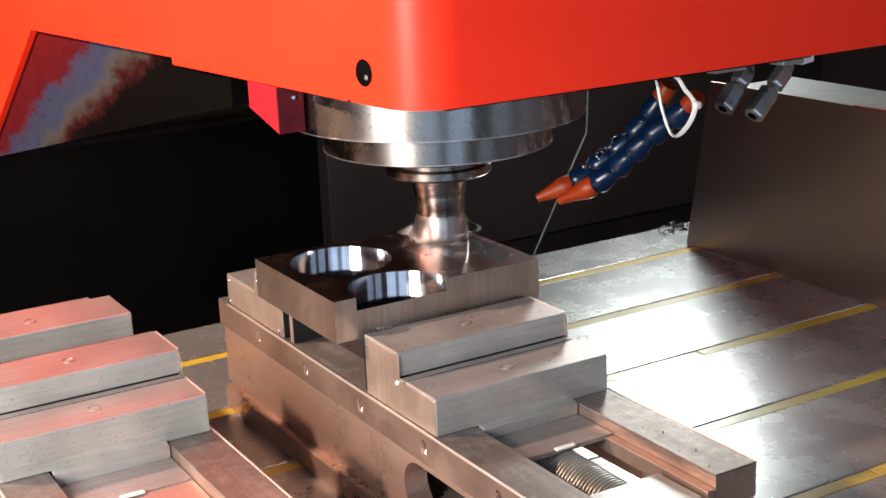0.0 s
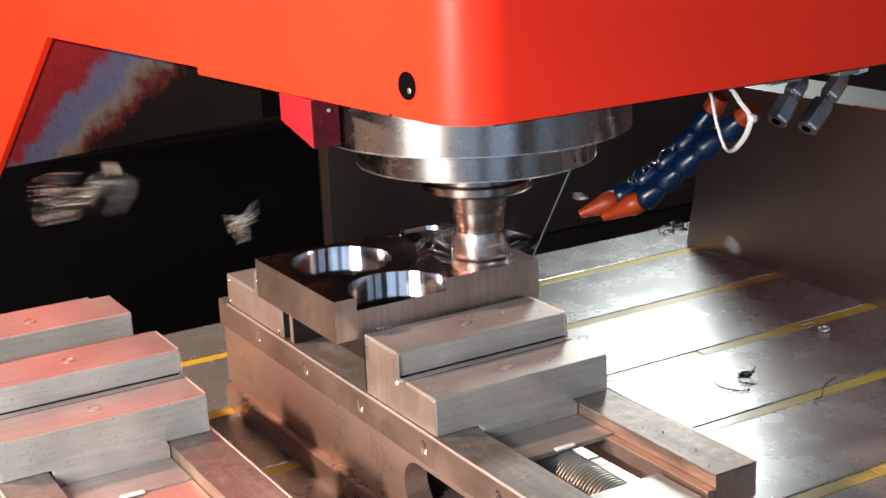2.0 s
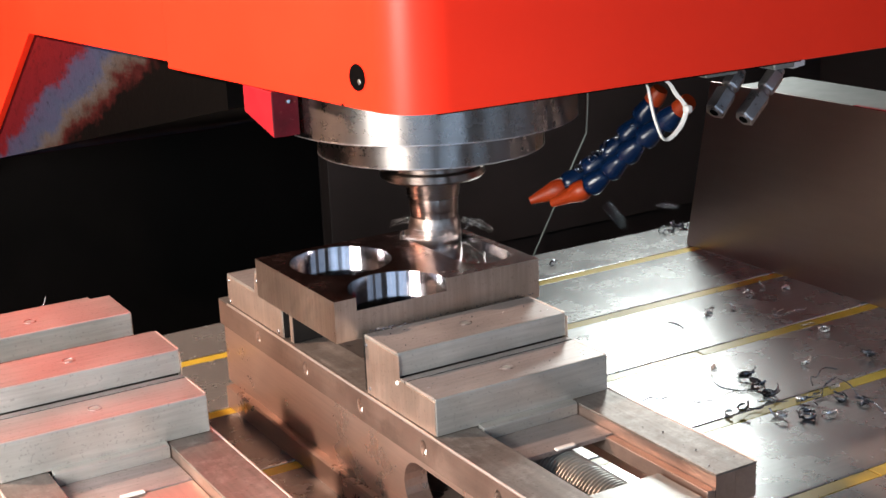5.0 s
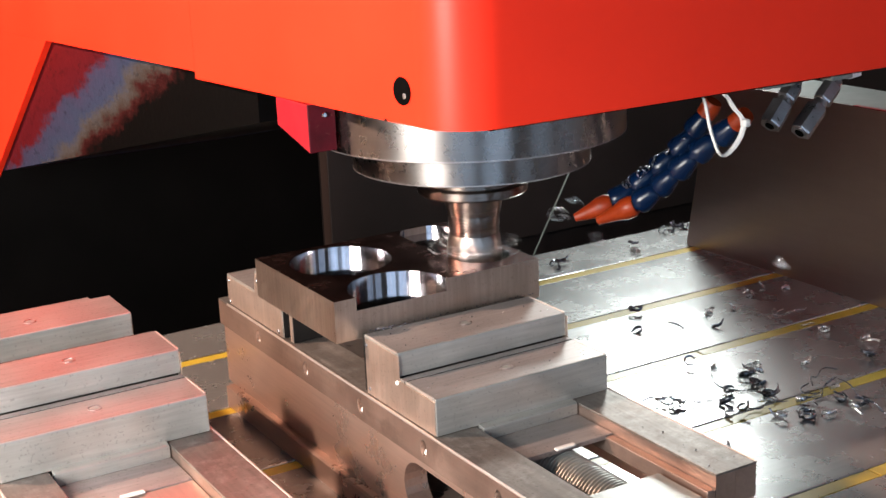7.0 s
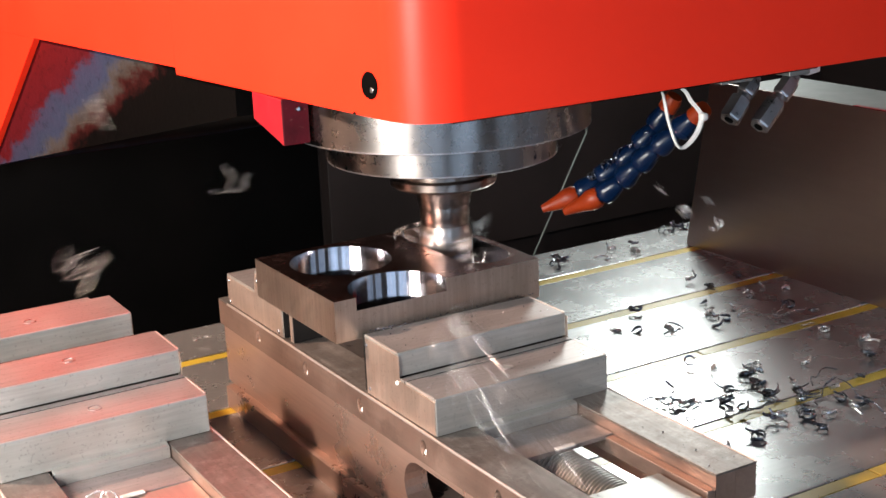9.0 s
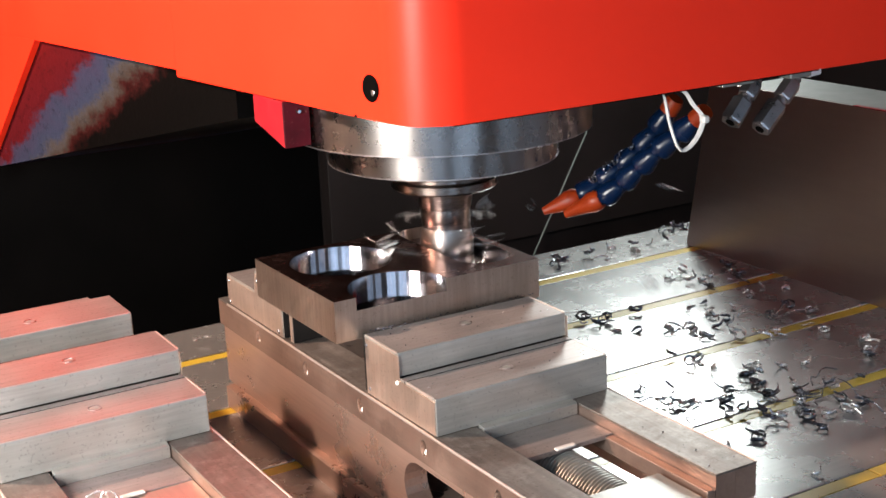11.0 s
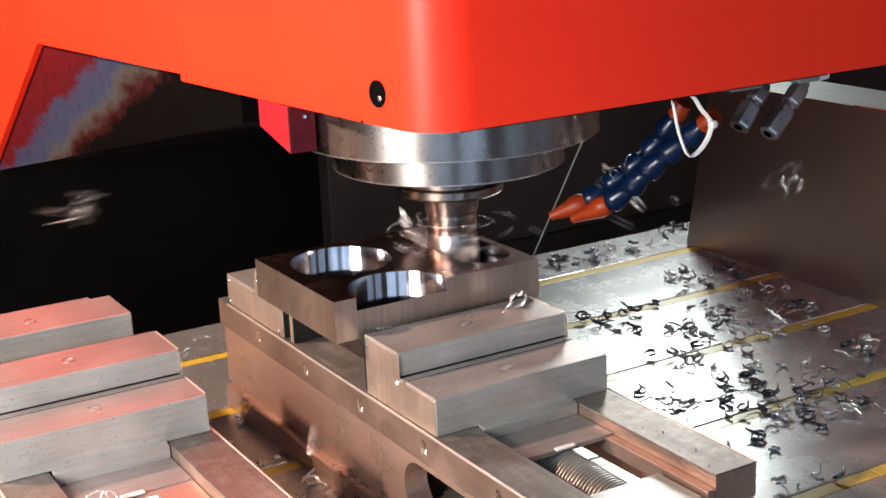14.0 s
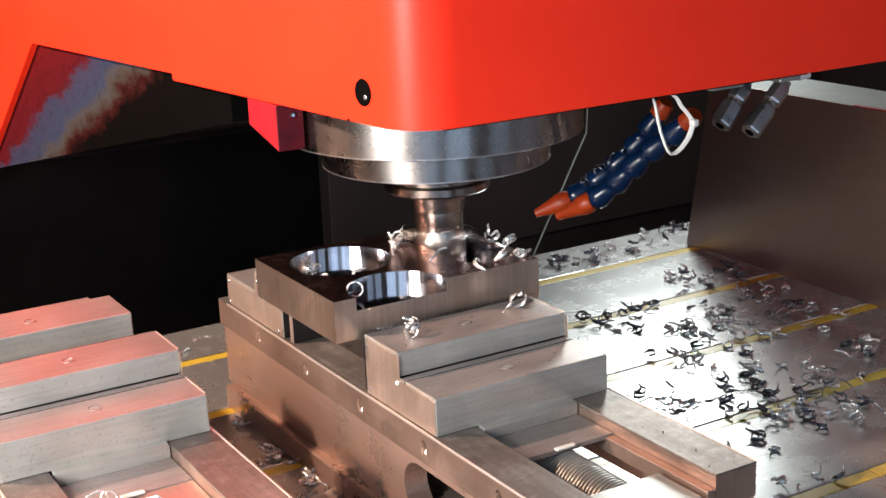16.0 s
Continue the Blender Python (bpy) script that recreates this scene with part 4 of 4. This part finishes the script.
def fly_past(t, p, speed, goal_of, long_share=0.7):
    """A chip flung past the point p at time t, coming to rest where goal_of says."""
    ob = new_chip("bright steel chip flung off by the cutter")
    ob.data = rng.choice(STRANDS) if rng.random() < long_share else CHIPS[rng.choice((0, 3, 6, 9, 12, 15, 18))]
    p = Vector(p)
    y, z = feed(t)
    start = Vector((AXIS[0], AXIS[1] + y, WZ1 + 0.02))
    way = (p - start).normalized()
    start += way * 0.024
    d = min((p - start).length / speed, t - 0.05)
    q0, q1 = random_turn(), random_turn()
    hid = Matrix.LocRotScale(stock(t), q0, None)
    goal = resting(ob, *goal_of(p, start), 0.25)
    fall = max(0.15, min(0.6, (p - goal.translation).length / 1.2))
    rows = [(0.0, hid), (max(0.01, t - d - 0.034), hid), (t - d, Matrix.LocRotScale(start, q0, None)), (t, Matrix.LocRotScale(p, q0.slerp(q1, 0.5), None))]
    drop = goal.translation - p
    for u in (0.3, 0.6):
        rows.append((t + fall * u, Matrix.LocRotScale(p + Vector((drop.x * u, drop.y * u, drop.z * (0.3 * u + 0.7 * u * u))), q0.slerp(q1, 0.5 + u / 4), None)))
    rows += [(t + fall, goal), (max(16.6, t + fall + 0.1), goal)]
    FLIGHTS.append((ob, rows))


def to_tray(p, start):
    return max(-0.7, p.x + 2.2 * (p.x - start.x) - 0.1), rng.uniform(0.27, 0.36), -0.6


def to_table(p, start):
    return min(max(p.x + rng.uniform(0, 0.05), 0.2), 0.5), min(p.y + rng.uniform(-0.02, 0.06), 0.17), 0.0


def to_gap(p, start):
    return rng.uniform(-0.14, -0.1), p.y + rng.uniform(-0.02, 0.02), 0.0


def to_bounce_apron(p, start):
    y = rng.uniform(-0.9, -0.78)
    return p.x + rng.uniform(-0.03, 0.06), y, -0.11 + 0.3676 * (y + 0.64)


# thrown past the open end, into the tray: time, place, number, spread
for t, p, n, w in ((1.0, (-0.124, 0.12, 0.108), 6, 0.02), (1.0, (-0.056, 0.12, 0.181), 2, 0.015), (1.5, (-0.148, 0.12, 0.232), 2, 0.012), (2.0, (-0.135, 0.12, 0.165), 9, 0.03), (2.0, (0.012, 0.12, 0.12), 3, 0.012),
                   (2.5, (-0.117, 0.12, 0.122), 1, 0.01), (2.5, (-0.184, 0.12, 0.085), 2, 0.015), (3.5, (-0.057, 0.12, 0.172), 4, 0.02), (3.5, (-0.046, 0.12, 0.13), 3, 0.02), (3.5, (-0.175, 0.12, 0.156), 3, 0.02),
                   (6.5, (-0.139, 0.12, 0.106), 5, 0.02), (7.5, (-0.109, 0.12, 0.105), 2, 0.01), (7.5, (-0.186, 0.12, 0.066), 2, 0.01), (8.0, (-0.186, 0.12, 0.11), 2, 0.012), (8.0, (-0.093, 0.12, 0.067), 2, 0.015),
                   (8.5, (-0.118, 0.12, 0.161), 2, 0.012), (8.5, (0.045, 0.12, 0.125), 2, 0.01), (9.0, (-0.134, 0.12, 0.1), 3, 0.015), (9.0, (0.003, 0.12, 0.147), 2, 0.012), (9.0, (-0.12, 0.12, 0.224), 1, 0.01),
                   (11.5, (-0.023, 0.12, 0.146), 5, 0.018), (11.5, (-0.195, 0.12, 0.107), 3, 0.015), (11.5, (-0.056, 0.12, 0.08), 3, 0.015), (12.5, (-0.022, 0.12, 0.105), 4, 0.012), (12.5, (-0.068, 0.12, 0.067), 6, 0.02),
                   (13.0, (0.003, 0.12, 0.147), 2, 0.01), (13.5, (-0.122, 0.12, 0.128), 3, 0.02), (13.5, (0.041, 0.12, 0.146), 3, 0.012), (14.0, (-0.134, 0.12, 0.149), 3, 0.012), (14.5, (-0.039, 0.12, 0.093), 2, 0.012),
                   (15.0, (-0.168, 0.12, 0.174), 2, 0.01), (15.5, (-0.16, 0.12, 0.125), 3, 0.02), (15.5, (-0.027, 0.12, 0.106), 2, 0.006)):
    for _ in range(math.ceil(0.75 * n)):
        fly_past(t + rng.uniform(-0.015, 0.015), [c + rng.uniform(-w, w) * k for c, k in zip(p, (1, 0.7, 0.6))], rng.uniform(1.2, 2.4), to_tray)
# thrown over the table towards the side guard
for t, p, n, w in ((1.0, (0.391, -0.194, 0.03), 3, 0.02), (2.5, (0.46, -0.07, 0.05), 5, 0.03), (3.5, (0.36, -0.12, 0.165), 3, 0.02), (4.0, (0.379, -0.12, 0.163), 2, 0.015), (8.5, (0.353, -0.12, 0.166), 2, 0.02),
                   (9.0, (0.335, -0.12, 0.104), 4, 0.03), (11.5, (0.33, -0.12, 0.11), 2, 0.02), (12.5, (0.393, -0.12, 0.146), 3, 0.015), (14.0, (0.434, -0.12, 0.124), 4, 0.012), (14.5, (0.44, -0.126, 0.03), 4, 0.02),
                   (14.5, (0.291, -0.12, 0.102), 3, 0.02), (15.0, (0.32, -0.05, 0.07), 3, 0.02), (15.0, (0.334, -0.286, 0.03), 3, 0.015), (15.5, (0.354, -0.12, 0.131), 2, 0.012)):
    for _ in range(math.ceil(0.6 * n)):
        fly_past(t + rng.uniform(-0.015, 0.015), [c + rng.uniform(-w, w) * k for c, k in zip(p, (1, 0.7, 0.6))], rng.uniform(0.9, 2.0), to_table, 0.1)
# falling between the vises, and over the front of the jaw
for t, p, n, w in ((12.5, (-0.095, -0.26, 0.15), 7, 0.02), (12.5, (-0.095, -0.24, 0.1), 6, 0.018), (12.5, (-0.095, -0.275, 0.07), 4, 0.015), (13.0, (-0.095, -0.24, 0.13), 4, 0.02), (13.0, (-0.095, -0.27, 0.09), 5, 0.02)):
    for _ in range(math.ceil(0.6 * n)):
        fly_past(t + rng.uniform(-0.03, 0.03), [c + rng.uniform(-w, w) * k for c, k in zip(p, (0.4, 1, 1))], rng.uniform(0.7, 1.3), to_gap)
for t, p, n, w in ((9.0, (-0.022, -0.37, 0.112), 14, 0.032), (9.0, (-0.05, -0.35, 0.135), 4, 0.012), (6.5, (-0.02, -0.37, 0.12), 1, 0.005), (2.5, (-0.03, -0.345, 0.14), 1, 0.005)):
    for _ in range(math.ceil(0.6 * n)):
        fly_past(t + rng.uniform(-0.03, 0.03), [c + rng.uniform(-w, w) * k for c, k in zip(p, (1, 1, 1))], rng.uniform(0.7, 1.2), to_bounce_apron, 1.0)


# how far the chips round the cutter are flung out, by time
SPREAD = [(0.0, 0.12), (0.5, 0.7), (1.0, 0.35), (1.5, 0.95), (2.0, 0.35), (2.5, 0.45), (3.0, 1.2), (3.5, 1.0), (4.0, 0.2), (6.5, 0.3), (7.0, 0.15), (7.5, 0.22), (8.0, 0.95), (8.5, 0.5), (9.0, 0.22),
          (11.5, 0.65), (12.0, 0.45), (12.5, 0.15), (13.0, 0.3), (13.5, 0.5), (14.0, 0.55), (14.5, 0.3), (15.0, 0.3), (15.5, 0.08), (16.0, 0.1)]


def spread_at(t):
    return float(np.interp(t, [a for a, _ in SPREAD], [b for _, b in SPREAD]))


def whirl(i, speed):
    """Rows of a chip that the cutter carries round with it."""
    rows, out, tilt = [], 0.002 + 0.075 * ((i * 0.382) % 1.0) ** 1.4, 0.12 * math.sin(i * 2.3)
    for k in range(481):
        t = k / 30
        y, dz = feed(min(t, 16.0))
        a, sp = radians(i * 47.0 + speed * t), spread_at(t)
        rr = 0.0215 + out * sp + 0.0015 * math.sin(t * 5.1 + i)
        h = WZ1 + 0.004 + (0.004 + 0.020 * ((i * 0.618) % 1.0)) * min(1.0, 1.15 * sp) + 0.0015 * math.sin(t * 7 + i)
        rows.append((t, Matrix.LocRotScale((AXIS[0] + rr * math.cos(a), AXIS[1] + y + rr * math.sin(a), h), Euler((tilt, 0.15 * math.cos(i * 1.7), a)).to_quaternion(), None)))
    return rows


for i in range(20):
    ob = new_chip("bright steel chip whirling round the cutter")
    ob.data = CURLS[i % 12]
    FLIGHTS.append((ob, whirl(i, -(1250 + 130 * (i % 5)))))


def crumbs(spots, label):
    """Fine swarf too small to count, as one object."""
    bm = bmesh.new()
    for x, y, z in spots:
        r = rng.uniform(0.0003, 0.0008)
        m = Matrix.LocRotScale((x, y, z + r * 0.4), random_turn(), Vector((r, r * rng.uniform(0.4, 1), r * rng.uniform(0.3, 0.7))))
        bmesh.ops.create_icosphere(bm, subdivisions=1, radius=1.0, matrix=m)
    return tagged(part("fine_swarf", bm, M_CHIPDARK), label, "metal swarf", kind="stuff")


crumbs([(rng.uniform(-0.062, 0.07), -0.2436 + rng.gauss(0, 0.0012), 0.1274) for _ in range(64)] + [(rng.uniform(-0.06, -0.03), -0.2440 + rng.gauss(0, 0.0018), 0.1274) for _ in range(30)],
       "dark crumbs of swarf along the edge of the jaw")
crumbs([(rng.uniform(-0.06, 0.06), rng.uniform(-0.285, -0.25), 0.1274) for _ in range(18)] + [(rng.uniform(-0.06, 0.06), rng.uniform(-0.33, -0.30), 0.1113) for _ in range(22)]
       + [(rng.uniform(0.04, 0.064), rng.uniform(-0.46, -0.36), 0.0869) for _ in range(7)] + [(rng.uniform(-0.028, 0.028), rng.uniform(-0.23, -0.13), 0.0862) for _ in range(20)],
       "specks of swarf strewn over the vise")
crumbs([(rng.uniform(0.1, 0.5), rng.uniform(-0.45, 0.18), 0.0) for _ in range(120)] + [(rng.uniform(-0.16, -0.08), rng.uniform(-0.25, 0.15), 0.0) for _ in range(40)],
       "specks of swarf strewn over the machine table")

# chips caught on the hoses
for i in range(24):
    u = rng.random()
    a, b = (Vector((0.166, -0.250, 0.2350)), Vector((0.145, -0.219, 0.2020))) if i % 2 else (Vector((0.1502, -0.226, 0.2082)), Vector((0.137, -0.211, 0.1935)))
    ob = new("caught_chip", CHIPS[rng.choice((1, 5, 10, 11, 16))])
    ob.parent = rear_hose
    ob.matrix_local = Matrix.LocRotScale(a.lerp(b, u) + Vector((rng.uniform(-0.003, 0.003), -0.004, 0.0088)), random_turn(), Vector((0.55, 0.55, 0.55)))


# ---- movement ----
def motions():
    walk(head, [(i / 10, pose(0, *feed(i / 10))) for i in range(161)])
    walk(slot_floor, [(i / 2, pose(0, 0, WZ1 - 0.0002 + feed(i / 2)[1])) for i in range(33)])
    walk(tool, [(i / 30, pose(AXIS[0], AXIS[1], 0, 0, 0, -77.0 * i)) for i in range(481)])
    for ob, rows in FLIGHTS:
        walk(ob, rows)


motions()
